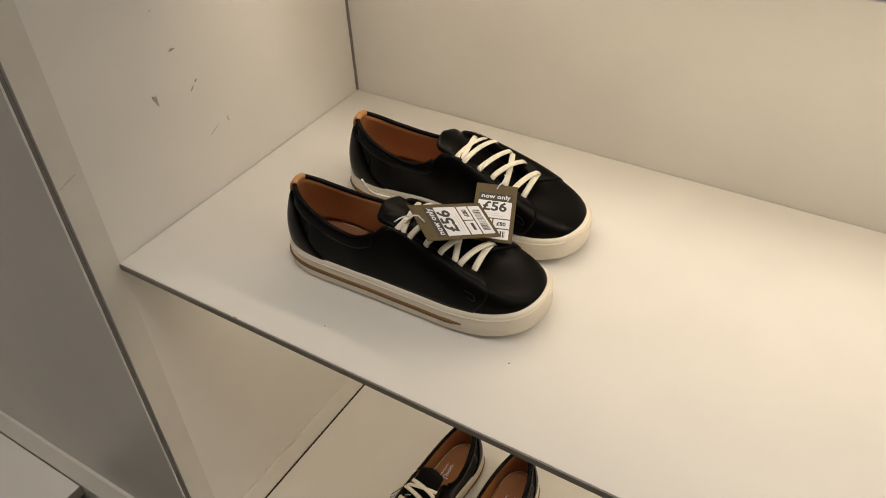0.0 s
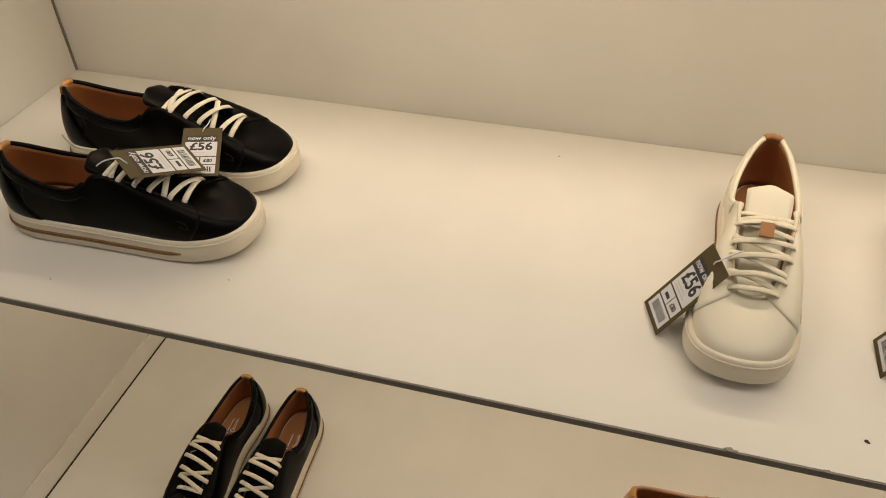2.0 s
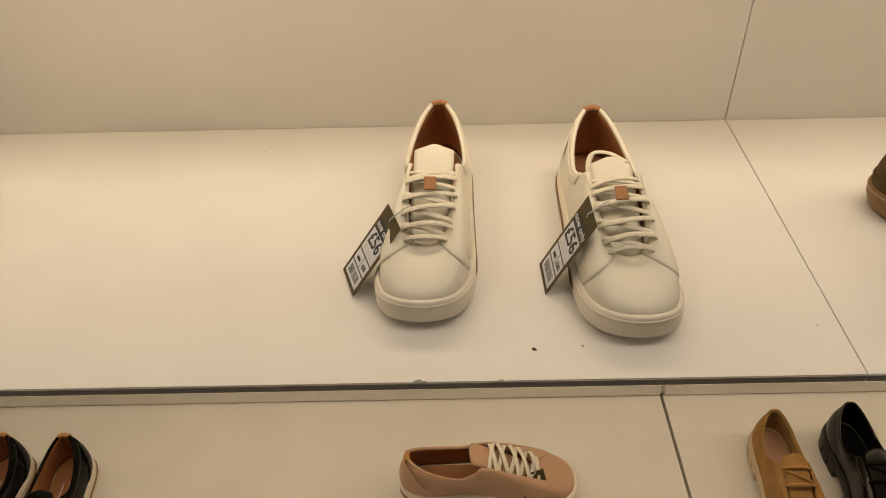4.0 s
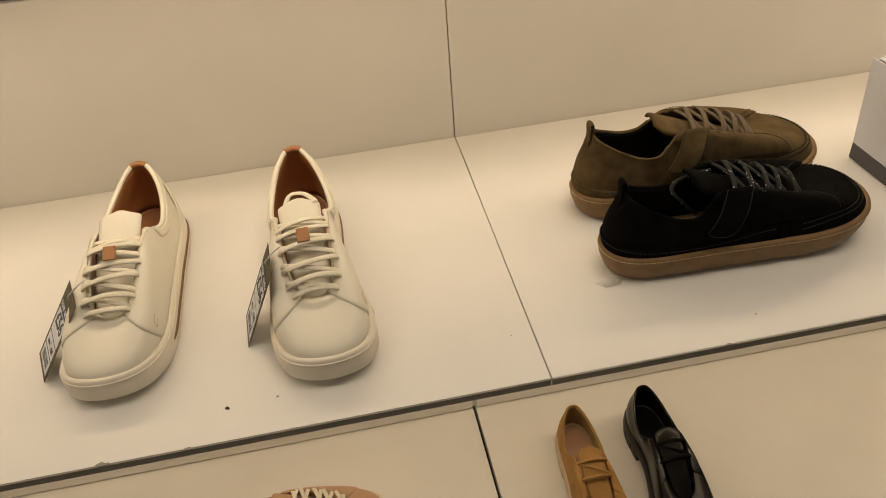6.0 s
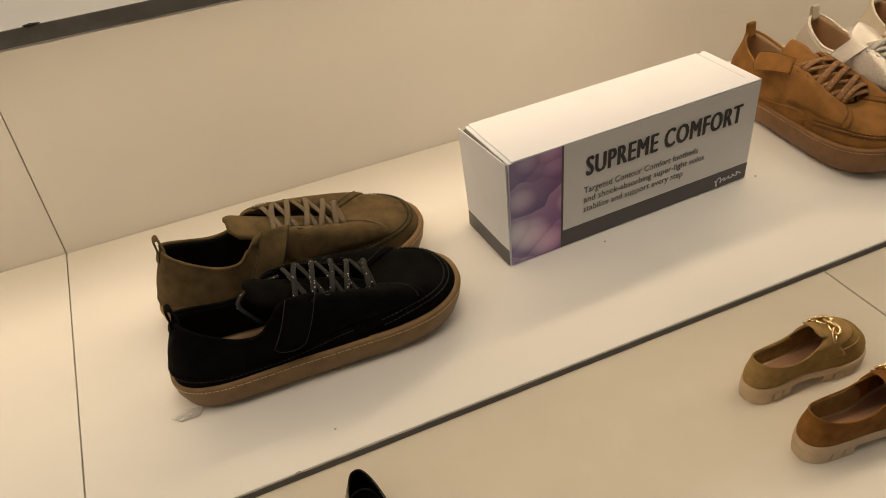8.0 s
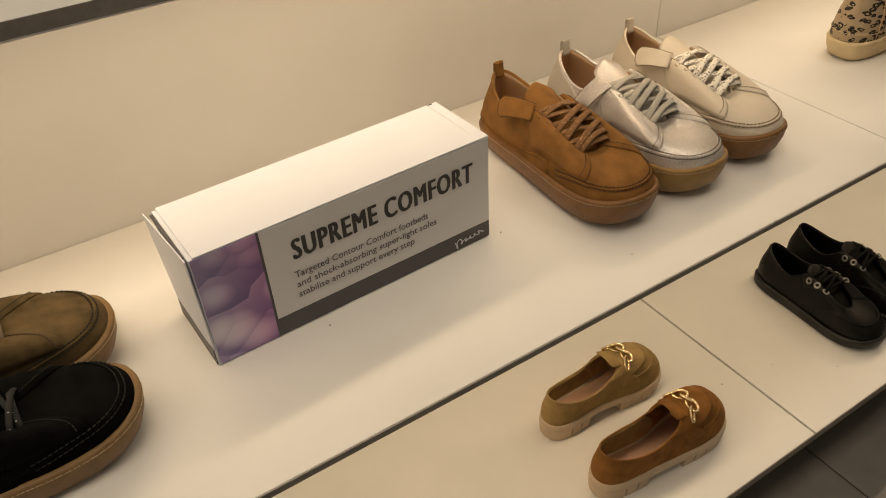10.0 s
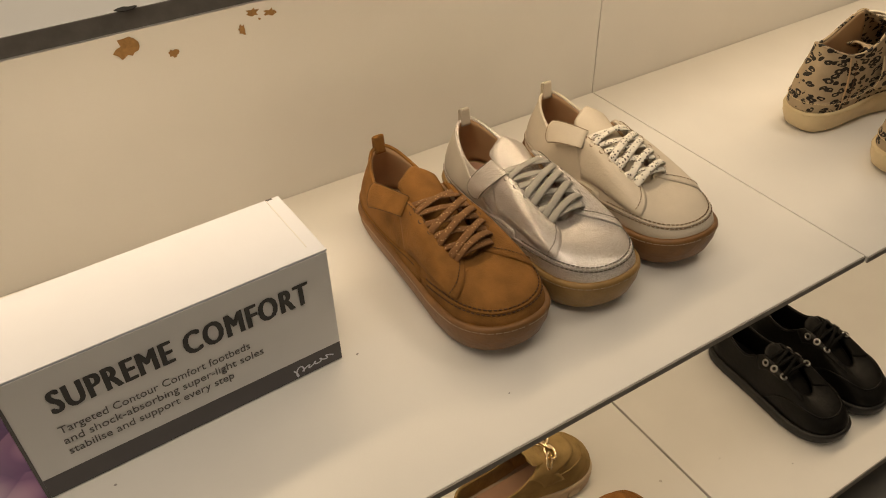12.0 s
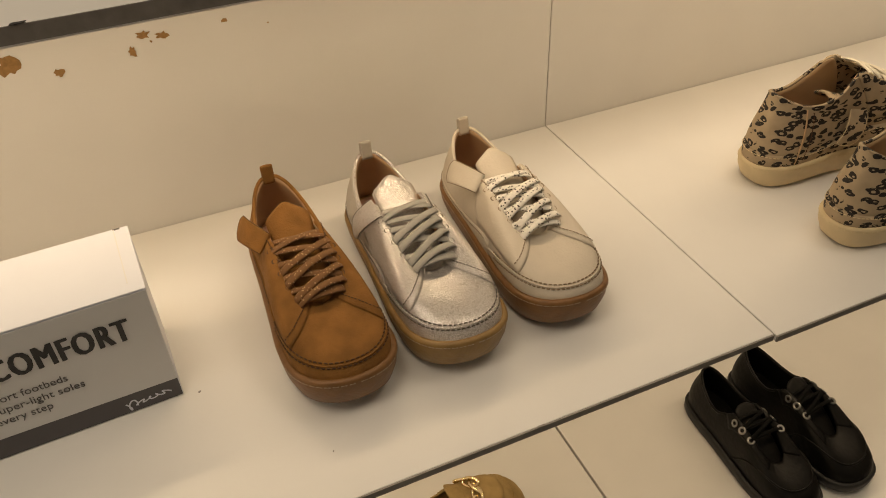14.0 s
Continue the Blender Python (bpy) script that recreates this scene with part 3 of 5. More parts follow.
# phi, x, half-width, height of the topline: collar to 84, then the throat to 180
TOP_LACED = [(0, 0.013, 0.0, 0.085), (14, 0.0150, 0.0085, 0.0845), (28, 0.025, 0.0165, 0.080), (45, 0.045, 0.0245, 0.0715), (60, 0.068, 0.0295, 0.0650), (74, 0.090, 0.0305, 0.0660), (84, 0.1020, 0.0275, 0.0750),
             (92, 0.110, 0.0240, 0.0845), (108, 0.127, 0.0220, 0.0850), (128, 0.153, 0.0205, 0.0760), (148, 0.179, 0.0180, 0.0635), (164, 0.1945, 0.0125, 0.0555), (174, 0.2005, 0.0055, 0.0530), (180, 0.2015, 0.0, 0.0525)]
TOP_TRAINER = [(a, x + 0.013 * min(1, max(0, (a - 40) / 44)) - 0.004 * max(0, (a - 120) / 60), w, z + 0.0045 + 0.0035 * max(0, 1 - a / 34) - 0.0035 * min(1, max(0, (a - 60) / 30))) for a, x, w, z in TOP_LACED]
TOP_MOC = [(a, x + 0.006 * max(0, 1 - a / 40) - 0.006 * min(1, max(0, a - 100) / 60), w, z + 0.0060 * min(1, max(0, a - 112) / 60)) for a, x, w, z in TOP_LACED]
TOP_LOAFER = [(0, 0.012, 0.0, 0.078), (14, 0.0145, 0.0100, 0.0775), (28, 0.025, 0.0195, 0.0735), (45, 0.046, 0.0270, 0.0665), (62, 0.074, 0.0310, 0.0610), (80, 0.098, 0.0315, 0.0610), (100, 0.115, 0.0295, 0.0700),
              (120, 0.130, 0.0255, 0.0805), (140, 0.141, 0.0185, 0.0880), (160, 0.148, 0.0095, 0.0915), (180, 0.150, 0.0, 0.0925)]


class Last:
    """The form of one shoe: toe along x, heel at 0, lengths for a shoe of 0.275 m scaled by k."""

    def __init__(self, length, top, sole=0.030, fore=0.026, spring=0.010, side=1, margin=0.005, girth=1.0, toe=1.0, box_h=0.0, blunt=0.06):
        self.k, self.top, self.sole, self.fore, self.spring, self.side, self.margin, self.girth, self.toe, self.box_h = length / 0.275, top, sole, fore, spring, side, margin, girth, toe, box_h
        self.blunt = blunt

    def bottom(self, s):
        return self.spring * np.clip((s - 0.66) / 0.34, 0, 1) ** 2 + 0.003 * np.clip((0.07 - s) / 0.07, 0, 1) ** 2

    def rim(self, s):
        return self.sole + (self.fore - self.sole) * np.clip(s / 0.75, 0, 1) + self.spring * 0.9 * np.clip((s - 0.66) / 0.34, 0, 1) ** 2

    def outline(self, phi, out=0.0):
        """x, y and s of the edge at phi degrees, pushed outwards."""
        a = np.abs(phi)
        s = (1 - np.cos(np.radians(a))) / 2
        w = curve(BASE, a)[..., 0] * self.girth
        w = w * (1 - (1 - self.toe) * np.clip((s - 0.45) / 0.4, 0, 1))
        w = w * (1 + self.blunt * np.exp(-(((a - 161) / 13) ** 2)))
        inner = (np.sign(phi) * self.side) > 0
        w = np.where(inner, w * (1 - 0.15 * np.exp(-((s - 0.40) / 0.17) ** 2)), w)
        bend = self.side * 0.010 * np.clip(s - 0.45, 0, 1) ** 1.3 * 1.6
        x = self.margin + s * (0.275 - 2 * self.margin)
        y = np.sign(phi) * w + bend
        if out:
            e = 0.4
            xa, ya, _ = self.outline(phi - e)
            xb, yb, _ = self.outline(phi + e)
            tx, ty = xb - xa, yb - ya
            n = np.sqrt(tx**2 + ty**2) + 1e-12
            x, y = x - ty / n * out, y + tx / n * out
        return x, y, s

    def raw(self, phi, v):
        phi = np.asarray(phi, float)
        phi = (phi + 180) % 360 - 180
        v = np.asarray(v, float)
        a = np.abs(phi)
        x0, y0, s = self.outline(phi)
        z0 = self.rim(s) - 0.004
        t = curve(self.top, a)
        x3, z3 = t[..., 0], t[..., 2] + (self.sole - 0.030)
        bend = self.side * 0.010 * np.clip(x3 / 0.275 - 0.45, 0, 1) ** 1.3 * 1.6
        y3 = np.sign(phi) * t[..., 1] + bend
        w = np.clip((a - 66) / 46, 0, 1)
        w = w * w * (3 - 2 * w)
        rise = z3 - z0
        # first handle goes up the wall, the second comes in over the foot
        dx, dy = x0 - x3, y0 - y3
        d = np.sqrt(dx**2 + dy**2) + 1e-9
        ox, oy = dx / d, dy / d
        up1 = rise * (0.42 * (1 - w) + (0.60 + self.box_h) * w)
        x1, y1, z1 = x0 + ox * 0.004, y0 + oy * 0.004, z0 + up1
        reach = 0.002 * (1 - w) + d * 0.46 * w
        x2, y2 = x3 + ox * reach, y3 + oy * reach
        z2 = z3 - rise * 0.30 * (1 - w) - (0.002 + 0.03 * np.clip((a - 120) / 60, 0, 1) * 0.0) * w
        heel = np.clip(1 - a / 50, 0, 1)
        x1, x2 = x1 - 0.004 * heel, x2 - 0.003 * heel
        b0, b1, b2, b3 = (1 - v) ** 3, 3 * v * (1 - v) ** 2, 3 * v * v * (1 - v), v**3
        return np.stack([b0 * x0 + b1 * x1 + b2 * x2 + b3 * x3, b0 * y0 + b1 * y1 + b2 * y2 + b3 * y3, b0 * z0 + b1 * z1 + b2 * z2 + b3 * z3], -1)

    def normal(self, phi, v):
        v = np.clip(v, 0.02, 0.98)
        dp = self.raw(np.asarray(phi, float) + 0.8, v) - self.raw(np.asarray(phi, float) - 0.8, v)
        dv = self.raw(phi, v + 0.01) - self.raw(phi, v - 0.01)
        return unit(np.cross(dv, dp))

    def pt(self, phi, v, off=0.0):
        phi, v = np.broadcast_arrays(np.asarray(phi, float), np.asarray(v, float))
        p = self.raw(phi, v)
        if np.any(np.asarray(off) != 0):
            p = p + self.normal(phi, v) * (np.asarray(off)[..., None] if np.ndim(off) else off)
        return p * self.k

    def grid(self, phis, vs, off=0.0):
        a, b = np.meshgrid(phis, vs, indexing="ij")
        return self.pt(a, b, off)


def quads(n, m, wrap=False, flip=False):
    f = []
    for i in range(n if wrap else n - 1):
        for j in range(m - 1):
            a, b = i * m + j, ((i + 1) % n) * m + j
            q = (a, b, b + 1, a + 1)
            f.append(q[::-1] if flip else q)
    return f


def shell(last, phis, vs, off, thick, wrap=False):
    """A skin of some thickness over a stretch of the form."""
    n, m = len(phis), len(vs)
    o = last.grid(phis, vs, off).reshape(-1, 3)
    i = last.grid(phis, vs, off - thick).reshape(-1, 3)
    f = quads(n, m, wrap) + [tuple(k + n * m for k in q) for q in quads(n, m, wrap, True)]
    t = n * m
    for a in range(n if wrap else n - 1):
        b = (a + 1) % n
        f.append((a * m + m - 1, b * m + m - 1, b * m + m - 1 + t, a * m + m - 1 + t))
        f.append((b * m, a * m, a * m + t, b * m + t))
    if not wrap:
        for j in range(m - 1):
            f.append((j, j + 1, j + 1 + t, j + t))
            c = (n - 1) * m
            f.append((c + j + 1, c + j, c + j + t, c + j + 1 + t))
    return np.concatenate([o, i]), f


def patch(last, corners, off, thick, nu=10, nv=8, lift=0.0):
    """An overlay between four (phi, v) corners, in order round."""
    c = np.asarray(corners, float)
    u, w = np.meshgrid(np.linspace(0, 1, nu), np.linspace(0, 1, nv), indexing="ij")
    q = (c[0] * ((1 - u) * (1 - w))[..., None] + c[1] * (u * (1 - w))[..., None] + c[2] * (u * w)[..., None] + c[3] * ((1 - u) * w)[..., None])
    edge = np.minimum(np.minimum(u, 1 - u) * nu, np.minimum(w, 1 - w) * nv)
    o = last.pt(q[..., 0], q[..., 1], off + lift * (1 - u) + np.where(edge > 0.5, 0.0, -thick * 0.35)).reshape(-1, 3)
    i = last.pt(q[..., 0], q[..., 1], off + lift * (1 - u) - thick).reshape(-1, 3)
    n, m, t = nu, nv, nu * nv
    f = quads(n, m) + [tuple(k + t for k in r) for r in quads(n, m, False, True)]
    for a in range(n - 1):
        f += [(a * m + m - 1, (a + 1) * m + m - 1, (a + 1) * m + m - 1 + t, a * m + m - 1 + t), ((a + 1) * m, a * m, a * m + t, (a + 1) * m + t)]
    for j in range(m - 1):
        c0 = (n - 1) * m
        f += [(j, j + 1, j + 1 + t, j + t), (c0 + j + 1, c0 + j, c0 + j + t, c0 + j + 1 + t)]
    return np.concatenate([o, i]), f


def seam(last, path, r, off=0.0, n=40, sides=5):
    """A raised line over the form through (phi, v) knots."""
    p = np.asarray(path, float)
    q = curve(np.column_stack([np.linspace(0, 1, len(p)), p]), np.linspace(0, 1, n))
    pts = last.pt(q[:, 0], q[:, 1], off)
    return sweep(pts, r, r, last.normal(q[:, 0], q[:, 1]), sides)


def dashes(pts, normals, step, length, r):
    """Stitches: short threads laid along a line."""
    d = np.concatenate([[0], np.cumsum(np.linalg.norm(np.diff(pts, axis=0), axis=1))])
    out, x = [], step * 0.5
    while x + length < d[-1]:
        e = [np.array([np.interp(y, d, pts[:, i]) for i in range(3)]) for y in (x, x + length / 2, x + length)]
        h = np.array([np.interp(x, d, normals[:, i]) for i in range(3)])
        e[1] = e[1] + h * r * 0.8
        out.append(sweep(np.array(e), r, r, h, 4))
        x += step
    return join(out)


def stitched(last, path, step=0.0042, length=0.0028, r=0.00045, off=0.0008, n=120):
    p = np.asarray(path, float)
    q = curve(np.column_stack([np.linspace(0, 1, len(p)), p]), np.linspace(0, 1, n))
    return dashes(last.pt(q[:, 0], q[:, 1], off), last.normal(q[:, 0], q[:, 1]), step, length, r)


def sole_rings(last, rings, n=88):
    """A sole from rings of (outset, share of height, inset cap or not) closed below and above."""
    phis = np.linspace(-180, 180, n, endpoint=False)
    verts = []
    for out, h in rings:
        x, y, s = last.outline(phis, out)
        lo, hi = last.bottom(s), last.rim(s)
        verts.append(np.stack([x, y, lo + (hi - lo) * h], -1))
    m = len(rings)
    v = np.stack(verts, 1).reshape(-1, 3) * last.k
    f = quads(n, m, True)
    f += [tuple(i * m for i in range(n))[::-1], tuple(i * m + m - 1 for i in range(n))]
    return v, f


def sole_line(last, phis, out, h):
    x, y, s = last.outline(np.asarray(phis, float), out)
    lo, hi = last.bottom(s), last.rim(s)
    return np.stack([x, y, lo + (hi - lo) * h], -1) * last.k


def outwards(pts):
    t = np.gradient(pts, axis=0)
    return unit(np.cross(t, (0, 0, 1)))


def sole_band(last, phi0, phi1, h0, h1, out, thick, n=40, taper=True):
    phis = np.linspace(phi0, phi1, n)
    u = np.linspace(0, 1, n)
    w = np.minimum(1, np.minimum(u, 1 - u) * 14 + 0.35) if taper else np.ones(n)
    mid, half = (h0 + h1) / 2, (h1 - h0) / 2 * w
    rows = [sole_line(last, phis, out - thick, mid - half), sole_line(last, phis, out, mid - half), sole_line(last, phis, out, mid + half), sole_line(last, phis, out - thick, mid + half)]
    v = np.stack(rows, 1).reshape(-1, 3)
    return v, quads(n, 4) + [(0, 1, 2, 3), (4 * n - 1, 4 * n - 2, 4 * n - 3, 4 * n - 4)]


def insole(last, mat, parent, lift=0.006, n=60):
    phis = np.linspace(-180, 180, n, endpoint=False)
    x, y, s = last.outline(phis, -0.0055)
    z = last.rim(s) * 0.6 + 0.6 * lift + 0.006 * (1 - np.clip(s / 0.5, 0, 1))
    rim = np.stack([x, y, z + 0.003], -1)
    mid = np.stack([x, y * 0.6, z], -1)
    low = np.stack([x, y * 0.05, z - 0.0005], -1)
    v = np.stack([rim, mid, low], 1).reshape(-1, 3) * last.k
    return link("insole", v, quads(n, 3, True) + [tuple(i * 3 + 2 for i in range(n))], mat, parent)


def tongue(last, rows, mat, parent, label="", thick=0.0032):
    """rows of (x, z, half-width, arch) from the vamp to the free end."""
    r = np.asarray(rows, float)
    u = np.linspace(0, 1, 22)
    q = curve(np.column_stack([np.linspace(0, 1, len(r)), r]), u)
    ys = np.linspace(-1, 1, 11)
    g = np.zeros((len(u), len(ys), 3))
    end = np.clip((u - 0.86) / 0.14, 0, 1)
    shrink = np.clip(1 - end**2.6 * 0.50, 0.05, 1)
    bend = last.side * 0.016 * np.clip(q[:, 0] / 0.275 - 0.45, 0, 1) ** 1.3
    g[..., 0] = q[:, :1]
    g[..., 1] = (q[:, 2] * shrink)[:, None] * ys + bend[:, None]
    g[..., 2] = q[:, 1:2] + (last.sole - 0.030) - q[:, 3:4] * ys**2
    t = np.gradient(g, axis=0)
    s = np.gradient(g, axis=1)
    nrm = unit(np.cross(t, s))
    nrm *= np.where(nrm[..., 2:] < 0, -1, 1)
    o, i = g.reshape(-1, 3), (g - nrm * thick).reshape(-1, 3)
    n, m, tt = len(u), len(ys), len(u) * len(ys)
    f = quads(n, m) + [tuple(k + tt for k in qd) for qd in quads(n, m, False, True)]
    for a in range(n - 1):
        f += [(a * m + m - 1, (a + 1) * m + m - 1, (a + 1) * m + m - 1 + tt, a * m + m - 1 + tt), ((a + 1) * m, a * m, a * m + tt, (a + 1) * m + tt)]
    for j in range(m - 1):
        c0 = (n - 1) * m
        f += [(j, j + 1, j + 1 + tt, j + tt), (c0 + j + 1, c0 + j, c0 + j + tt, c0 + j + 1 + tt)]
    return link("tongue", np.concatenate([o, i]) * last.k, f, mat, parent, label)


def lace_run(last, a, b, lift, width, thick, rng, n=13):
    """One run of a lace from the eyelet a = (phi, v) over to b, bowed up by lift."""
    pa, pb = last.pt(a[0], a[1], 0.0012), last.pt(b[0], b[1], 0.0012)
    na, nb = last.normal(a[0], a[1]), last.normal(b[0], b[1])
    u = np.linspace(0, 1, n)[:, None]
    bow = np.sin(np.pi * u) ** 0.7 * lift * (1 + rng.uniform(-0.15, 0.15))
    up = unit(na * (1 - u) + nb * u + np.array([0, 0, 0.6]))
    p = pa * (1 - u) + pb * u + up * bow
    p[0] -= na * 0.0035
    p[-1] -= nb * 0.0035
    p[:, 0] += np.sin(np.pi * u[:, 0]) * rng.uniform(-0.0015, 0.0015)
    return sweep(p, width / 2, thick / 2, up, 8)


def zigzag_laces(last, rows, v, mat, parent, width, thick, slant, seed=1, turn=1, under=True):
    """Flat laces: strands that lie on top run one way, those beneath the other, a cross at the top and a bar at the foot."""
    rng = random.Random(seed)
    for i in range(len(rows) - 1):
        a, b = rows[i], rows[i + 1]
        u = v + rng.uniform(-0.03, 0.03)
        end = min(a + (b - a) * slant + rng.uniform(-1.2, 1.2), rows[-1] + 1)
        if i == 0:
            end = b
        if under or i in (0, 3):
            link("lace", *lace_run(last, (turn * (b - 1), u), (turn * (-a - 1), u), 0.0032 if i else 0.0050, width * 0.95, thick, rng), mat, parent)
        link("lace", *lace_run(last, (turn * (a + rng.uniform(-1, 1)), u - 0.03), (-turn * end, u - 0.02), 0.0074, width, thick, rng), mat, parent)
    link("lace", *lace_run(last, (rows[-1], v), (-rows[-1] - 1, v), 0.0050, width, thick, rng), mat, parent)


def free_lace(points, width, thick, mat, parent, hint=(0, 0, 1), label="loose lace end"):
    p = np.asarray(points, float)
    q = curve(np.column_stack([np.linspace(0, 1, len(p)), p]), np.linspace(0, 1, 24))
    return link("lace_end", *sweep(q, width / 2, thick / 2, hint, 8), mat, parent, label)


def body(last, upper_mat, lining_mat, parent, collar_mat=None, collar_to=84, collar_r=0.0026, label=""):
    """The upper with its lining and padded collar."""
    phis = np.linspace(-180, 180, 108, endpoint=False)
    vs = np.concatenate([np.linspace(0, 0.9, 13), [0.95, 1.0]])
    up = link("upper", *shell(last, phis, vs, 0.0, 0.0026, True), upper_mat, parent, label)
    inner = np.linspace(-94, 94, 60)
    link("lining", *shell(last, inner, np.linspace(0.04, 0.985, 10), -0.0029, 0.0008), lining_mat, parent)
    q = np.linspace(-collar_to, collar_to, 60)
    rim = last.pt(q, np.full_like(q, 1.0), -0.0014)
    link("collar", *sweep(rim, collar_r * last.k, collar_r * last.k, last.normal(q, np.full_like(q, 0.97)), 8), collar_mat or upper_mat, parent)
    return up


def scribble(name, parent, mat, m, w=0.03, h=0.008, r=0.0005, label=""):
    """A plain squiggle where a maker's mark stands."""
    u = np.linspace(0, 1, 120)
    amp = np.where(u < 0.22, 1.0, 0.36)
    pts = np.stack([u * w + 0.05 * w * np.sin(u * 13 * np.pi), h * (0.36 * u + 0.28 + amp * 0.5 * np.cos(u * 11 * np.pi + 0.8)), np.zeros_like(u)], -1)
    v, f = sweep(pts, r, r * 0.3, (0, 0, 1), 4)
    v = [m @ Vector(p) for p in v]
    return link(name, v, f, mat, parent, label, False)


def free_flap(c, d, thick=0.0021, bulge=0.005, n=12):
    """A curved tongue of leather between four corners, rounded at the free end."""
    c = np.asarray(c, float)
    u, w = np.meshgrid(np.linspace(0, 1, n), np.linspace(0, 1, n), indexing="ij")
    w2 = w - 0.10 * np.abs(2 * u - 1) ** 3 * w**4
    p = c[0] * ((1 - u) * (1 - w2))[..., None] + c[1] * (u * (1 - w2))[..., None] + c[2] * (u * w2)[..., None] + c[3] * ((1 - u) * w2)[..., None]
    nn = unit(np.cross(c[1] - c[0], c[3] - c[0]))
    nn = nn * (1 if nn[1] * d > 0 else -1)
    p = p + nn * (np.sin(np.pi * w) * bulge)[..., None]
    o, i, t = p.reshape(-1, 3), (p - nn * thick).reshape(-1, 3), n * n
    f = quads(n, n) + [tuple(k + t for k in r) for r in quads(n, n, False, True)]
    for j in range(n - 1):
        f += [(j, j + 1, j + 1 + t, j + t), ((n - 1) * n + j + 1, (n - 1) * n + j, (n - 1) * n + j + t, (n - 1) * n + j + 1 + t)]
        f += [(j * n + n - 1, (j + 1) * n + n - 1, (j + 1) * n + n - 1 + t, j * n + n - 1 + t), ((j + 1) * n, j * n, j * n + t, (j + 1) * n + t)]
    return np.concatenate([o, i]), f


TONGUE_LACED = [(0.206, 0.0440, 0.0090, 0.003), (0.182, 0.0570, 0.0165, 0.003), (0.152, 0.0725, 0.0190, 0.004), (0.126, 0.0845, 0.0195, 0.004), (0.106, 0.0935, 0.0200, 0.004), (0.090, 0.1005, 0.0205, 0.004)]
TONGUE_MOC = [(x - 0.006 * max(0, (x - 0.120) / 0.08), z + 0.0135 * max(0, (x - 0.118) / 0.09), w, a) for x, z, w, a in TONGUE_LACED]
TONGUE_SHORT = TONGUE_LACED[:4] + [(0.112, 0.0900, 0.0200, 0.004), (0.102, 0.0940, 0.0200, 0.004)]


def sneaker(m, length, side, upper_mat, lace_mat, label, tab_mat=TAN_TAB, seed=1, group="", lace_in=False, stripe_sides=(-1, 1), lace_w=0.0064, loop_mat=TAN_TAB, lace_t=0.0024, stray=False, mark=False, slant=0.9):
    """A plain leather trainer on a thick cup sole with an inlaid stripe."""
    s = thing("trainer", m, label, "shoe", group)
    last = Last(length, TOP_TRAINER, 0.0265, 0.0245, 0.010, side)
    k = last.k
    sole = link("sole", *sole_rings(last, [(-0.004, 0.0), (0.0035, 0.02), (0.0055, 0.10), (0.0058, 0.5), (0.0046, 0.9), (0.0036, 0.985), (0.0022, 1.03), (-0.003, 0.98), (-0.006, 0.42)]), WHITE_SOLE, s, "off-white rubber cup sole")
    ring = np.linspace(-180, 180, 100, endpoint=False)
    link("foxing", *sweep(sole_line(last, ring, 0.0049, 0.83), 0.0009, 0.0013, (0, 0, 1), 5, True), WHITE_SOLE, sole)
    for d in stripe_sides:
        link("stripe", *sole_band(last, d * 6, d * 124, 0.40, 0.58, 0.0064, 0.003), STRIPE_TAN, sole, "stitched tan stripe inlaid in the sole")
        ln = sole_line(last, np.linspace(d * 8, d * 122, 90), 0.0066, 0.49)
        link("stitching", *dashes(ln, outwards(ln) * (1 if d < 0 else -1), 0.004, 0.0024, 0.0005), STITCH_BROWN, sole)
    foot = insole(last, TAN_INSOLE, s)
    if mark:
        z = last.rim(0.2) * 0.6 + 0.0036 + 0.0036
        scribble("maker_mark", foot, CARD_WHITE, Matrix.Translation((0.052, 0.004 - 0.006 * side, z + 0.0012)) @ pose(0, 0, 0, 0, 0, 180) @ Matrix.Translation((-0.03, 0, 0)), 0.028, 0.009, 0.0006, "pale script mark")
        scribble("maker_mark", foot, CARD_WHITE, Matrix.Translation((0.056, -0.008 - 0.004 * side, z + 0.0012)) @ pose(0, 0, 0, 0, 0, 180) @ Matrix.Translation((-0.03, 0, 0)), 0.030, 0.004, 0.0005)
    body(last, upper_mat, TAN_LINING, s)
    tongue(last, [(x + 0.011, z + 0.0015, w, a) for x, z, w, a in (TONGUE_SHORT if upper_mat is BLACK_LEATHER or lace_in else TONGUE_LACED[:5] + [(0.097, 0.0965, 0.0200, 0.004)])], upper_mat, s)
    # overlays: eyestays, heel counter and the seams of the vamp
    for d in (-1, 1):
        link("quarter", *patch(last, [(d * 42, 0.985), (d * 168, 0.99), (d * 128, 0.02), (d * 42, 0.02)], 0.0013, 0.0014, 46, 14), upper_mat, s)
        link("stitching", *stitched(last, [(d * 94, 0.90), (d * 120, 0.905), (d * 150, 0.91), (d * 160, 0.92)], 0.0032, 0.0021, 0.00035, 0.0017, 90), DARK_THREAD if upper_mat is BLACK_LEATHER else CREAM_THREAD, s)
        link("stitching", *stitched(last, [(d * 128, 0.34), (d * 132, 0.30), (d * 131, 0.22), (d * 127, 0.26)], 0.0022, 0.0016, 0.0004, 0.0012, 30), DARK_THREAD if upper_mat is BLACK_LEATHER else CREAM_THREAD, s)
    link("heel_counter", *patch(last, [(-56, 0.02), (56, 0.02), (24, 0.84), (-24, 0.84)], 0.0027, 0.0016, 26, 9), upper_mat, s)
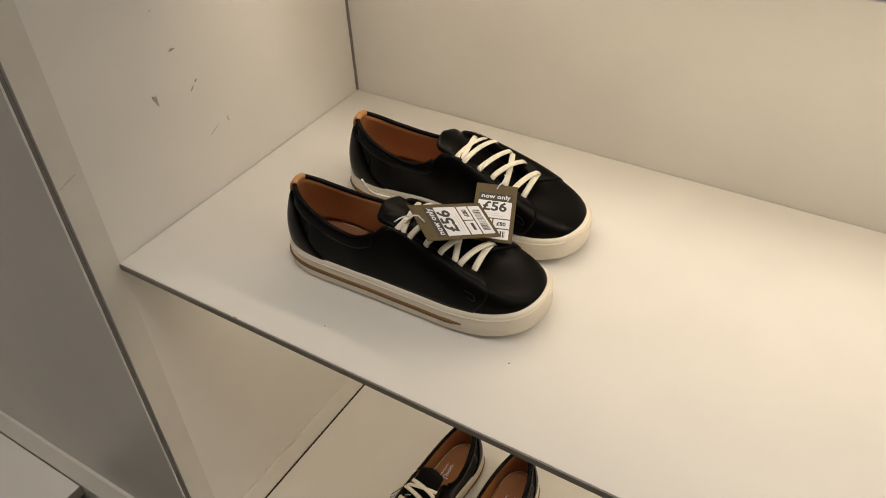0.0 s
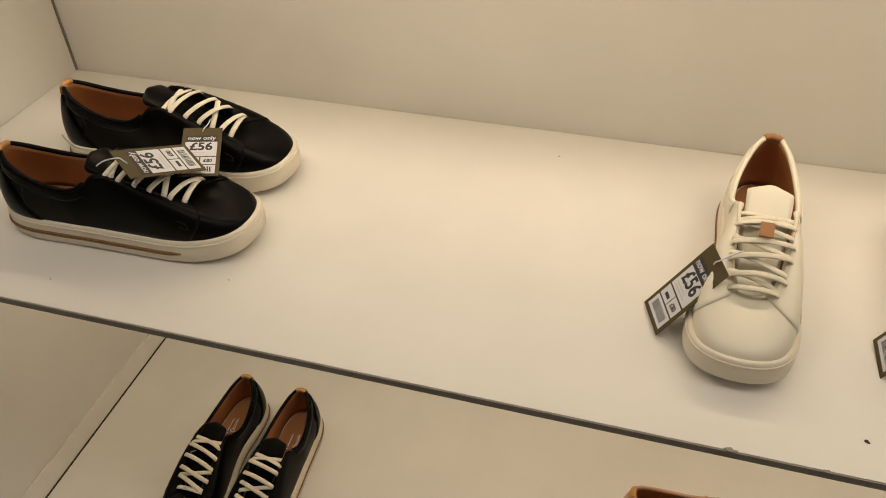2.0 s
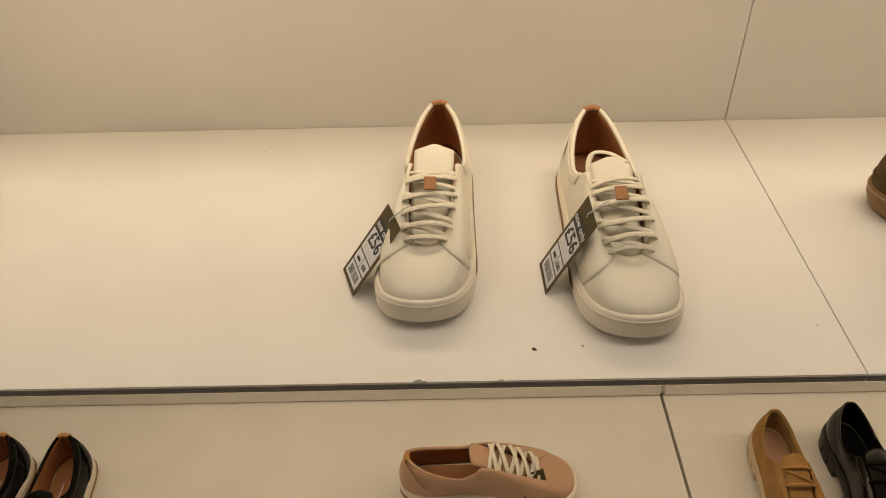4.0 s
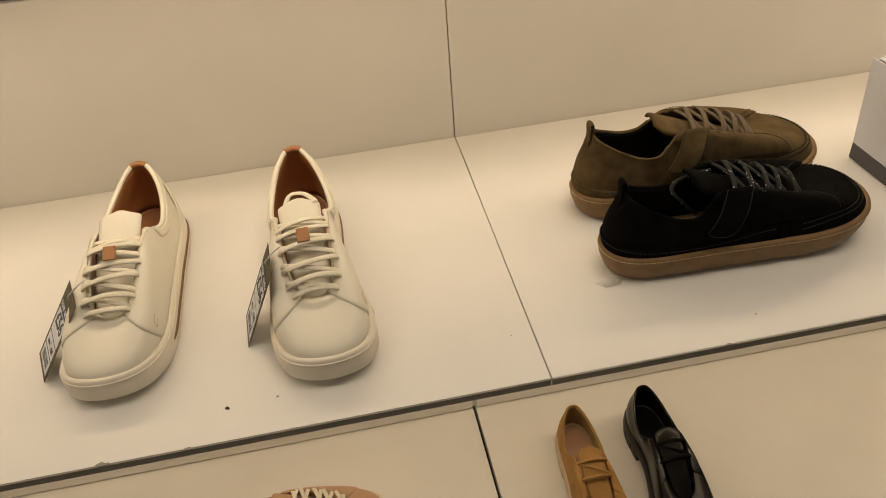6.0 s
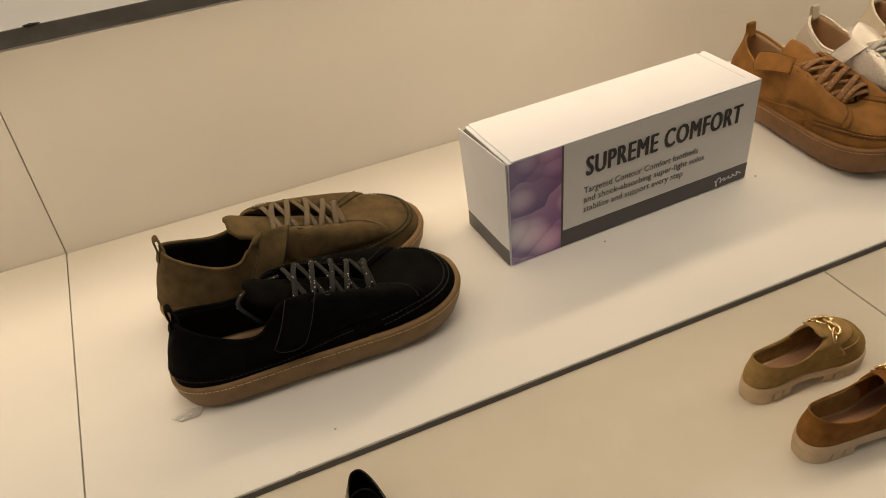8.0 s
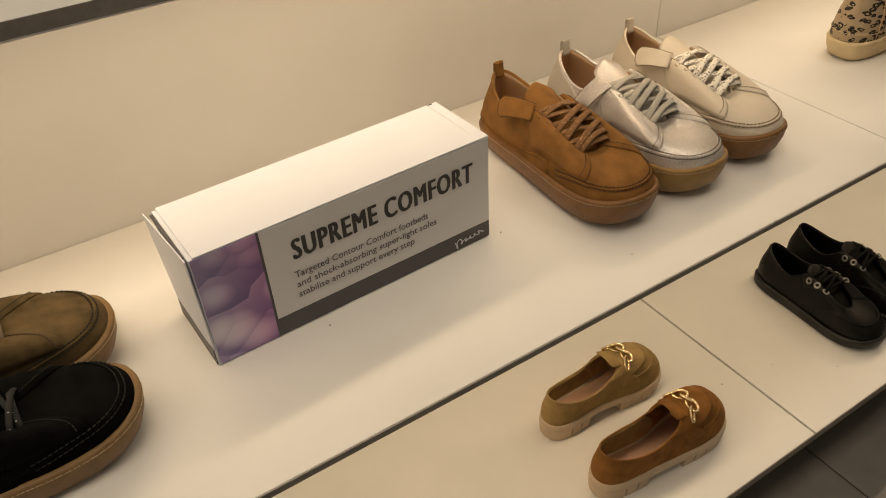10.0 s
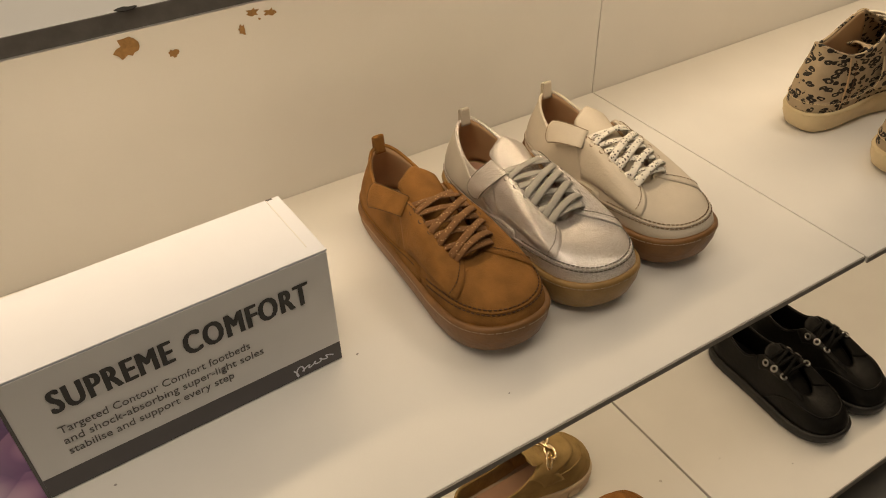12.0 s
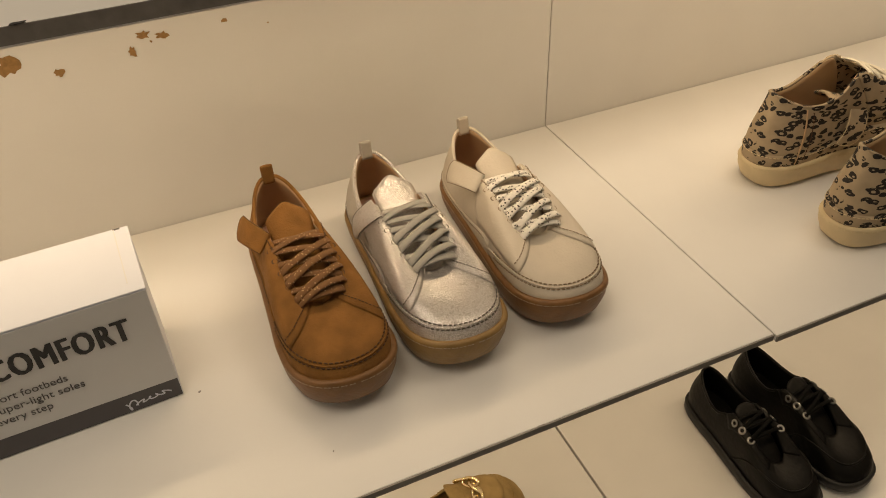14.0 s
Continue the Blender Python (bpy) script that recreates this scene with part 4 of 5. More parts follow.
    for d in (-1, 1):
        link("collar_band", *patch(last, [(d * 26, 0.80), (d * 82, 0.74), (d * 86, 0.985), (d * 26, 0.985)], 0.0026, 0.0014, 24, 6), upper_mat, s)
    link("heel_tab", *patch(last, [(-13, 0.86), (13, 0.86), (13, 1.0), (-13, 1.0)], 0.0032, 0.0030, 12, 6), tab_mat, s, "tan leather heel tab")
    q = np.linspace(-14, 14, 14)
    link("heel_tab_edge", *sweep(last.pt(q, np.full_like(q, 1.0), -0.0012), 0.0033 * k, 0.0034 * k, last.normal(q, np.full_like(q, 0.97)), 8), tab_mat, s)
    zigzag_laces(last, [98, 107, 117, 128, 140, 152], 0.80, lace_mat, s, lace_w, lace_t, slant, seed, -1 if upper_mat is BLACK_LEATHER else 1, upper_mat is not BLACK_LEATHER)
    # leather keeper on the tongue
    kx, kz = 0.1660 * k, 0.0750 * k
    bm = box(-0.0075, 0.0075, -0.006, 0.006, -0.001, 0.001, 0.0006)
    bmesh.ops.transform(bm, matrix=pose(kx, 0.0012 * side, kz + 0.0130, 0, 25, 0), verts=bm.verts)
    if upper_mat is WHITE_LEATHER:
        part("lace_keeper", bm, loop_mat, s, "tan leather lace keeper")
    else:
        bm.free()
    if lace_in:
        free_lace([(0.118 * k, 0.017, 0.088 * k), (0.104 * k, 0.014, 0.083 * k), (0.086 * k, 0.004, 0.079 * k), (0.080 * k, -0.010, 0.074 * k), (0.096 * k, -0.016, 0.066 * k), (0.118 * k, -0.012, 0.06 * k)], lace_w, lace_t, lace_mat, s)
    if stray:
        free_lace([(0.112 * k, 0.012, 0.088 * k), (0.106 * k, 0.004, 0.094 * k), (0.101 * k, -0.002, 0.100 * k), (0.099 * k, -0.006, 0.108 * k), (0.097 * k, -0.008, 0.116 * k)], 0.0035, 0.0022, lace_mat, s)
    return s, last


def moccasin(m, length, side, upper_mat, lace_mat, sole_mat, label, lining=BEIGE_LINING, foot=PINK_INSOLE, thread=DARK_THREAD, flap_side=-1, loop=True, loop_mat=None, seed=1, group="", rows=(98, 107, 117, 127, 138, 149), flap="down", quarter_mat=None, girth=1.06, top=TOP_MOC, lace_in=False, lace_w=0.0068, welt=CREAM_THREAD, counter=None, toe=1.0, back=0.0, high=0.0, box_h=0.04, lace_slant=1.7, lace_turn=1, fore=0.0365):
    """A soft lace-up with an apron seam, a side flap and a thick stitched gum sole."""
    s = thing("casual_shoe", m, label, "shoe", group)
    top = [(a, x - back * min(1, max(0, (a - 50) / 34)), w, z + 0.3 * back * max(0, 1 - a / 60) + high) for a, x, w, z in top]
    last = Last(length, top, 0.031, fore, 0.0110, side, girth=girth, toe=toe, box_h=box_h, blunt=0.02)
    k = last.k
    sole = link("sole", *sole_rings(last, [(-0.012, 0.0), (-0.0050, 0.03), (-0.0010, 0.15), (0.0036, 0.55), (0.0050, 0.90), (0.0042, 0.99), (0.001, 1.01), (-0.003, 0.98), (-0.006, 0.42)]), sole_mat, s, "thick gum rubber sole")
    ring = np.linspace(-180, 180, 200)
    ln = sole_line(last, ring, 0.0050, 0.88)
    link("stitching", *dashes(ln, outwards(ln), 0.0072, 0.0052, 0.0006), welt, sole, "pale thread round the sole")
    insole(last, foot, s)
    body(last, upper_mat, lining, s, collar_r=0.0019)
    tongue(last, [(x - back, z + high - 0.001, w * 1.05, a * 2.2) for x, z, w, a in TONGUE_MOC], upper_mat, s)
    apron = [(-92, 0.05), (-110, 0.14), (-132, 0.23), (-155, 0.275), (-180, 0.29), (-205, 0.275), (-228, 0.23), (-250, 0.14), (-268, 0.05)]
    link("apron_seam", *seam(last, apron, 0.0012 * k, 0.0003, 90, 6), upper_mat, s)
    link("stitching", *stitched(last, [(p, v - 0.030) for p, v in apron[1:-1]], 0.0046, 0.0030, 0.0007, 0.0010, 160), thread, s)
    link("stitching", *stitched(last, [(p, v + 0.035) for p, v in apron[1:-1]], 0.0046, 0.0030, 0.0007, 0.0010, 160), thread, s)
    for d in (-1, 1):
        link("quarter", *patch(last, [(d * 88, 0.99), (d * 168, 0.985), (d * 137, 0.27), (d * 90, 0.24)], 0.0020, 0.0021, 26, 10), upper_mat, s)
        link("stitching", *stitched(last, [(d * 159, 0.90), (d * 150, 0.70), (d * 142, 0.50), (d * 134, 0.32)], 0.0036, 0.0024, 0.0005, 0.0026, 80), thread, s)
        link("stitching", *stitched(last, [(d * 94, 0.91), (d * 120, 0.915), (d * 150, 0.92)], 0.0036, 0.0024, 0.0005, 0.0026, 80), thread, s)
    if counter:
        link("heel_counter", *patch(last, [(-86, 0.20), (86, 0.20), (58, 0.985), (-58, 0.985)], 0.0011, 0.0013, 40, 10), counter, s, "plain leather heel counter")
    if upper_mat is LEOPARD:
        for d in (-1, 1):
            link("heel_seam", *seam(last, [(d * 44, 0.06), (d * 46, 0.35), (d * 47, 0.70), (d * 46, 0.96)], 0.0011, 0.0006, 40, 6), PALE_TAN, s, "pale tan piped seam beside the heel")
            link("stitching", *stitched(last, [(d * 49, 0.08), (d * 51, 0.35), (d * 52, 0.70), (d * 51, 0.94)], 0.0050, 0.0034, 0.0007, 0.0012, 60), STITCH_BROWN, s)
    band = np.linspace(-104, 104, 60)
    link("heel_band", *shell(last, band, np.linspace(0.0, 0.20, 4), 0.0012, 0.0013), quarter_mat or upper_mat, s)
    link("stitching", *stitched(last, [(-100, 0.17), (-50, 0.17), (0, 0.17), (50, 0.17), (100, 0.17)], 0.0044, 0.0030, 0.0005, 0.0014, 160), thread, s)
    if flap:
        d = flap_side
        if flap == "back":
            c = [(0.122, 0.0215, 0.0905), (0.129, 0.0350, 0.0770), (0.083, 0.0490, 0.0665), (0.077, 0.0385, 0.0885)]
        else:
            c = [(0.108, 0.0265, 0.0885), (0.134, 0.0245, 0.0860), (0.112, 0.0465, 0.0480), (0.086, 0.0420, 0.0490)]
        fl = link("side_flap", *free_flap([(x * k, d * y * k * girth / 1.06, (z + 0.002 + high) * k) for x, y, z in c], d), upper_mat, s, "leather flap folded down over the side")
        e = np.array([v.co for v in fl.data.vertices])[:144].reshape(12, 12, 3)
        e = np.concatenate([e[0], e[1:, -1], e[-1, -2::-1]])
        link("flap_edge", *sweep(e, 0.0004, 0.0004, (0, 0, 1), 5), thread, fl)
    if loop:
        top = last.pt(0, 1.0)
        p = [last.pt(0, 0.80, 0.0018), last.pt(0, 0.93, 0.002), top + np.array([-0.0035, 0, 0.006]), top + np.array([-0.0034, 0, 0.0115]), top + np.array([0.0, 0, 0.0130]), top + np.array([0.0012, 0, 0.007]), top + np.array([0.0032, 0, -0.006])]
        q = curve(np.column_stack([np.linspace(0, 1, len(p)), np.array(p)]), np.linspace(0, 1, 26))
        nh = np.cross(np.gradient(q, axis=0), (0, 1, 0))
        link("pull_loop", *sweep(q, 0.0062, 0.0010, nh, 8), loop_mat or upper_mat, s)
    zigzag_laces(last, rows, 0.83, lace_mat, s, lace_w, 0.0026, lace_slant, seed, lace_turn)
    if lace_in:
        free_lace([(0.112 * k, 0.016, 0.086 * k), (0.098 * k, 0.018, 0.083 * k), (0.080 * k, 0.018, 0.078 * k), (0.072 * k, 0.010, 0.073 * k), (0.080 * k, 0.000, 0.064 * k), (0.092 * k, -0.006, 0.052 * k)], 0.0046, 0.0022, lace_mat, s)
    for d in (-1, 1):
        for p in rows:
            c, nn = last.pt(d * p, 0.84, 0.0013), last.normal(d * p, 0.84)
            e1 = unit(np.cross(nn, (0, 0, 1)))
            e2 = np.cross(nn, e1)
            a = np.linspace(0, 2 * np.pi, 12, endpoint=False)[:, None]
            link("eyelet", *sweep(c + e1 * np.cos(a) * 0.0028 + e2 * np.sin(a) * 0.0028, 0.0007, 0.0007, nn, 5, True), thread, s)
    return s, last


def lug_sole(last, s, mat, heel_to=62, lugs=((70, 84), (87, 101), (132, 146), (149, 163)), deep=0.020):
    """A thick ridged sole: a heel block, a waist arch, cut lugs in front."""
    sole = link("sole", *sole_rings(last, [(-0.004, 0.52), (0.003, 0.54), (0.0040, 0.62), (0.0036, 0.93), (0.002, 1.0), (-0.003, 0.98), (-0.006, 0.6)]), mat, s, "chunky ridged rubber sole")

    def block(name, a0, a1, inset):
        pieces = []
        phis = np.linspace(a0, a1, max(4, int(abs(a1 - a0) / 4)))
        lo = sole_line(last, phis, 0.0022, 0.0)
        hi = sole_line(last, phis, 0.0042, 0.60)
        li, hi2 = lo.copy(), hi.copy()
        li[:, 1] *= inset
        hi2[:, 1] *= inset
        v = np.stack([li, lo, hi, hi2], 1).reshape(-1, 3)
        n = len(phis)
        return link(name, v, quads(n, 4) + [(4 * i + 3, 4 * i + 7, 4 * i + 4, 4 * i) for i in range(n - 1)] + [(3, 2, 1, 0), (4 * n - 4, 4 * n - 3, 4 * n - 2, 4 * n - 1)], mat, sole, "", False)

    block("heel_block", -heel_to + 18, heel_to - 18, 0.0)
    for d in (-1, 1):
        block("lug", d * (heel_to - 16), d * (heel_to - 5), 0.1)
        block("lug", d * (heel_to - 3.5), d * (heel_to + 6), 0.1)
        for a, b in ((100, 109), (110.5, 120), (121.5, 133), (134.5, 148), (149.5, 166)):
            block("lug", d * a, d * b, 0.1)
    block("lug", 168, 192, 0.0)
    return sole


def loafer(m, length, side, upper_mat, label, group=""):
    s = thing("loafer", m, label, "shoe", group)
    last = Last(length, [(a, x + 0.014 * min(1, max(0, (a - 56) / 44)), w, z + 0.008) for a, x, w, z in TOP_LOAFER], 0.041, 0.033, 0.010, side, box_h=0.12, girth=1.0)
    k = last.k
    lug_sole(last, s, BEIGE_SOLE)
    insole(last, PINK_INSOLE, s)
    body(last, upper_mat, CAMEL_SUEDE, s, collar_to=110, collar_r=0.0018)
    apron = [(-108, 0.45), (-126, 0.40), (-150, 0.40), (-180, 0.42), (-210, 0.40), (-234, 0.40), (-252, 0.45)]
    link("apron_seam", *seam(last, apron, 0.0013 * k, 0.0003, 80, 6), upper_mat, s)
    # saddle strap over the instep, and the raised tongue flap
    link("saddle_strap", *shell(last, np.concatenate([np.linspace(116, 244, 40)]), np.linspace(0.55, 0.99, 8), 0.0022, 0.0022), upper_mat, s)
    for d in (-1, 1):
        link("strap_end", *patch(last, [(d * 100, 0.30), (d * 118, 0.26), (d * 122, 0.99), (d * 104, 0.99)], 0.0024, 0.0022, 8, 10), upper_mat, s)
    tongue(last, [(0.176, 0.098, 0.018, 0.004), (0.164, 0.1030, 0.0220, 0.006), (0.151, 0.1090, 0.0240, 0.007), (0.138, 0.1160, 0.0235, 0.008)], upper_mat, s, thick=0.0022)
    # chain: links lie alternately tilted across the saddle
    chain = part("chain", box(-0.001, 0.001, -0.001, 0.001, -0.001, 0.001, 0.0004), GOLD, s, "gold curb chain across the saddle")
    chain.location = last.pt(180, 0.86, 0.003)
    base = last.pt(180, 0.86, 0.003)
    for i in range(5):
        q = 180 + (i - 2) * 19
        c, nn = last.pt(q, 0.86, 0.0052), last.normal(q, 0.86)
        e1 = unit(last.pt(q + 6, 0.86) - last.pt(q - 6, 0.86))
        tilt = 0.6 if i % 2 else -0.6
        e2 = np.cross(nn, e1) * math.cos(tilt) + nn * math.sin(tilt)
        e1 = unit(e1 + 0.35 * np.cross(nn, e1))
        a = np.linspace(0, 2 * np.pi, 20, endpoint=False)[:, None]
        link("chain_link", *sweep(c - base + e1 * np.cos(a) * 0.0115 + e2 * np.sin(a) * 0.0070, 0.0024, 0.0024, nn, 8, True), GOLD, chain)
    return s, last


def tie_shoe(m, length, side, upper_mat, lining, foot, lace_mat, sole_mat, label, thread, group="", block=True, seed=3):
    """A two-eyelet tie shoe with a centre apron and a chunky heel."""
    s = thing("tie_shoe", m, label, "shoe", group)
    top = [(a, x, w * 1.0, z - 0.006 * min(1, a / 60)) for a, x, w, z in TOP_LACED]
    last = Last(length, top, 0.036, 0.024, 0.009, side, box_h=0.14)
    lug_sole(last, s, sole_mat)
    insole(last, foot, s)
    body(last, upper_mat, lining, s, collar_r=0.0018)
    tongue(last, TONGUE_LACED[:5], upper_mat, s)
    apron = [(-112, 0.86), (-124, 0.62), (-142, 0.50), (-160, 0.47), (-180, 0.47), (-200, 0.47), (-218, 0.50), (-236, 0.62), (-248, 0.86)]
    link("apron_seam", *seam(last, apron, 0.0015 * last.k, 0.0002, 90, 6), upper_mat, s)
    link("stitching", *stitched(last, [(p, v - 0.06) for p, v in apron], 0.006, 0.0014, 0.0007, 0.0004, 140), thread, s)
    for d in (-1, 1):
        link("eyestay", *patch(last, [(d * 88, 0.99), (d * 140, 0.985), (d * 126, 0.66), (d * 90, 0.62)], 0.0012, 0.0013, 18, 8), upper_mat, s)
    rng = random.Random(seed)
    for p, h in ((102, 0.008), (120, 0.008)):
        link("lace", *lace_run(last, (-p, 0.90), (p, 0.90), h, 0.0050, 0.0040, rng), lace_mat, s)
    link("lace", *lace_run(last, (-102, 0.9), (118, 0.9), 0.004, 0.0036, 0.0028, rng), lace_mat, s)
    return s, last


def eyelet_shoe(m, length, side, label, group="", seed=5):
    """A soft black leather lace-up with three steel eyelets a side and a thin sole."""
    s = thing("lace_up_shoe", m, label, "shoe", group)
    last = Last(length, [(a, x, w, z + 0.012) for a, x, w, z in TOP_LACED], 0.022, 0.020, 0.012, side, girth=1.1, box_h=0.16)
    k = last.k
    link("sole", *sole_rings(last, [(-0.004, 0.0), (0.003, 0.03), (0.005, 0.2), (0.0058, 0.8), (0.004, 1.0), (-0.003, 0.98), (-0.006, 0.4)]), BLACK_SOLE, s)
    insole(last, BLACK_LINING, s)
    body(last, SOFT_BLACK, BLACK_LINING, s, collar_r=0.0022)
    tongue(last, [(x, z + 0.012, w, a) for x, z, w, a in TONGUE_LACED[:5]], SOFT_BLACK, s)
    apron = [(-92, 0.03), (-108, 0.26), (-130, 0.40), (-155, 0.45), (-180, 0.47), (-205, 0.45), (-230, 0.40), (-252, 0.26), (-268, 0.03)]
    link("apron_seam", *seam(last, apron, 0.0016 * k, 0.0003, 90, 6), SOFT_BLACK, s)
    for d in (-1, 1):
        link("eyestay", *patch(last, [(d * 86, 0.99), (d * 160, 0.985), (d * 142, 0.62), (d * 88, 0.56)], 0.0014, 0.0015, 22, 8), SOFT_BLACK, s)
        for p in (97, 108, 120):
            c, nn = last.pt(d * p, 0.76, 0.0022), last.normal(d * p, 0.76)
            e1 = unit(np.cross(nn, (0, 0, 1)))
            e2 = np.cross(nn, e1)
            a = np.linspace(0, 2 * np.pi, 16, endpoint=False)[:, None]
            link("eyelet", *sweep(c + e1 * np.cos(a) * 0.0048 + e2 * np.sin(a) * 0.0048, 0.0018, 0.0011, nn, 6, True), STEEL, s, "steel eyelet")
    rng = random.Random(seed)
    for i, p in enumerate((97, 108, 120)):
        link("lace", *lace_run(last, (-p, 0.77), (p, 0.77), 0.006, 0.0062, 0.0030, rng), BLACK_LACE, s)
        if i:
            link("lace", *lace_run(last, (-p, 0.77), ((97, 108, 120)[i - 1], 0.77), 0.008, 0.0062, 0.0030, rng), BLACK_LACE, s)
    return s, last


def on(x, y, z, yaw):
    return pose(x, y, z, 0, 0, yaw)


PAIR_BLACK = "black trainers on the display shelf"
sneaker(on(-0.437, 0.479, Z_MAIN, 3.9), 0.287, 1, BLACK_LEATHER, WHITE_LACE, "black leather trainer with white laces and tan lining", seed=2, group=PAIR_BLACK, stray=True)
sneaker(on(-0.455, 0.610, Z_MAIN, 4.0), 0.293, -1, BLACK_LEATHER, WHITE_LACE, "black leather trainer with white laces, half behind its pair", seed=3, group=PAIR_BLACK)
PAIR_WHITE = "off-white trainers on the display shelf"
sneaker(on(0.350, 0.706, Z_MAIN, -93.1), 0.285, -1, WHITE_LEATHER, CREAM_LACE, "off-white leather trainer with cream laces and tan heel tab", RUST_TAB, 4, PAIR_WHITE, lace_w=0.0062, slant=0.35, loop_mat=RUST_TAB)
sneaker(on(0.518, 0.685, Z_MAIN, -89.0), 0.289, 1, WHITE_LEATHER, CREAM_LACE, "off-white leather trainer with a lace tucked inside", RUST_TAB, 5, PAIR_WHITE, lace_w=0.0062, slant=0.35, loop_mat=RUST_TAB, lace_in=True)
moccasin(on(0.811, 0.490, Z_MAIN, 0.5), 0.290, 1, BLACK_SUEDE, FLECK_BLACK, GUM, "black suede shoe with flecked laces and gum sole", BLACK_LINING, BEIGE_LINING, DARK_THREAD, seed=6, lace_in=True, lace_w=0.0050, girth=1.03, back=0.010, lace_slant=1.0, lace_turn=-1, fore=0.031)
moccasin(on(0.815, 0.595, Z_MAIN, 1.2), 0.291, 1, OLIVE_SUEDE, TAUPE_LACE, GUM, "olive brown suede shoe with taupe laces and gum sole", BLACK_LINING, BEIGE_LINING, DARK_THREAD, seed=7, lace_w=0.0058, girth=1.03, back=0.010, high=0.004, lace_slant=1.0, lace_turn=-1, fore=0.031)
TRIO = "three lace-up shoes side by side"
moccasin(on(1.632, 0.716, Z_MAIN, -90.6), 0.281, 1, TAN_NUBUCK, TAN_LACE, BROWN_GUM, "tan nubuck lace-up shoe with stitched gum sole", BEIGE_LINING, PINK_INSOLE, SHADED_TAN_THREAD, seed=8, group=TRIO, high=0.007, flap="back", girth=1.08, lace_w=0.0078, welt=SAND_THREAD)
moccasin(on(1.739, 0.714, Z_MAIN, -90.2), 0.281, 1, SILVER, GREY_LACE, AMBER_GUM, "silver foil leather lace-up shoe with grey laces", BEIGE_LINING, PINK_INSOLE, SHADED_PEWTER_THREAD, seed=9, group=TRIO, high=0.007, girth=1.08, lace_w=0.0080, welt=SAND_THREAD, counter=STONE_LEATHER, loop_mat=STONE_LEATHER)
moccasin(on(1.855, 0.715, Z_MAIN, -91), 0.276, 1, ECRU_LEATHER, FLECK_WHITE, BROWN_GUM, "ecru leather lace-up shoe with flecked white laces", BEIGE_LINING, PINK_INSOLE, SHADED_FAWN_THREAD, seed=10, group=TRIO, high=0.007, flap="back", girth=1.08, lace_w=0.0080, welt=SAND_THREAD)
PAIR_LEO = "leopard print shoes"
TOP_ANKLE = [(a, x + 0.004 * max(0, 1 - a / 60), w * 0.96, z + 0.026 + 0.021 * math.exp(-(((a - 82) / 24) ** 2))) for a, x, w, z in TOP_LACED]
moccasin(on(2.163, 0.575, Z_MAIN, -3), 0.280, -1, LEOPARD, CREAM_LACE, CREAM_SOLE, "leopard print shoe with pale tan trim and cream sole", PALE_TAN, TAN_INSOLE, CREAM_THREAD, seed=11, group=PAIR_LEO, loop=False, girth=1.05, top=TOP_ANKLE)
moccasin(on(2.164, 0.446, Z_MAIN, -3), 0.280, 1, LEOPARD, CREAM_LACE, CREAM_SOLE, "leopard print shoe with pale tan trim, nearer the edge", PALE_TAN, TAN_INSOLE, CREAM_THREAD, seed=12, group=PAIR_LEO, loop=False, girth=1.05, top=TOP_ANKLE)
PAIR_LOW = "black trainers on the low shelf"
sneaker(on(-0.341, 0.674, Z_LOW, -91), 0.275, 1, BLACK_LEATHER, WHITE_LACE, "black leather trainer with white laces on the low shelf", seed=13, group=PAIR_LOW, mark=True)
sneaker(on(-0.243, 0.671, Z_LOW, -89), 0.275, -1, BLACK_LEATHER, WHITE_LACE, "black leather trainer with white laces on the low shelf", seed=14, group=PAIR_LOW, mark=True)
sneaker(on(0.275, 0.610, Z_LOW, 0), 0.272, -1, BLUSH_LEATHER, WHITE_LACE, "blush leather trainer with white laces on the low shelf", seed=15)
tie_shoe(on(0.862, 0.697, Z_LOW, -92), 0.262, 1, TIE_SUEDE, CAMEL_SUEDE, PINK_INSOLE, TIE_SUEDE, BEIGE_SOLE, "tan suede tie shoe with pale chunky heel", STITCH_BROWN)
tie_shoe(on(0.981, 0.706, Z_LOW, -90), 0.275, -1, POLISHED_BLACK, BLACK_LINING, BLACK_LINING, BLACK_LACE, BLACK_SOLE, "black leather tie shoe with ridged black sole", BLACK_LACE)
PAIR_LOAF = "suede loafers with gold chains"
loafer(on(1.647, 0.594, Z_LOW, 0.7), 0.251, -1, CAMEL_SUEDE, "camel suede loafer with gold chain and ridged sole", PAIR_LOAF)
loafer(on(1.639, 0.462, Z_LOW, -3.2), 0.270, 1, COGNAC_SUEDE, "cognac suede loafer with gold chain and ridged sole", PAIR_LOAF)
PAIR_EYE = "black lace-up shoes on the low shelf"
eyelet_shoe(on(2.272, 0.664, Z_LOW, -90.8), 0.269, 1, "black leather lace-up shoe with three steel eyelets", PAIR_EYE)
eyelet_shoe(on(2.365, 0.671, Z_LOW, -84), 0.276, -1, "black leather lace-up shoe beside its pair", PAIR_EYE, 8)
sneaker(on(-1.24, 0.10, Z_LOW, 20), 0.27, 1, BLACK_LEATHER, WHITE_LACE, "black leather trainer on the neighbouring low shelf", seed=21)


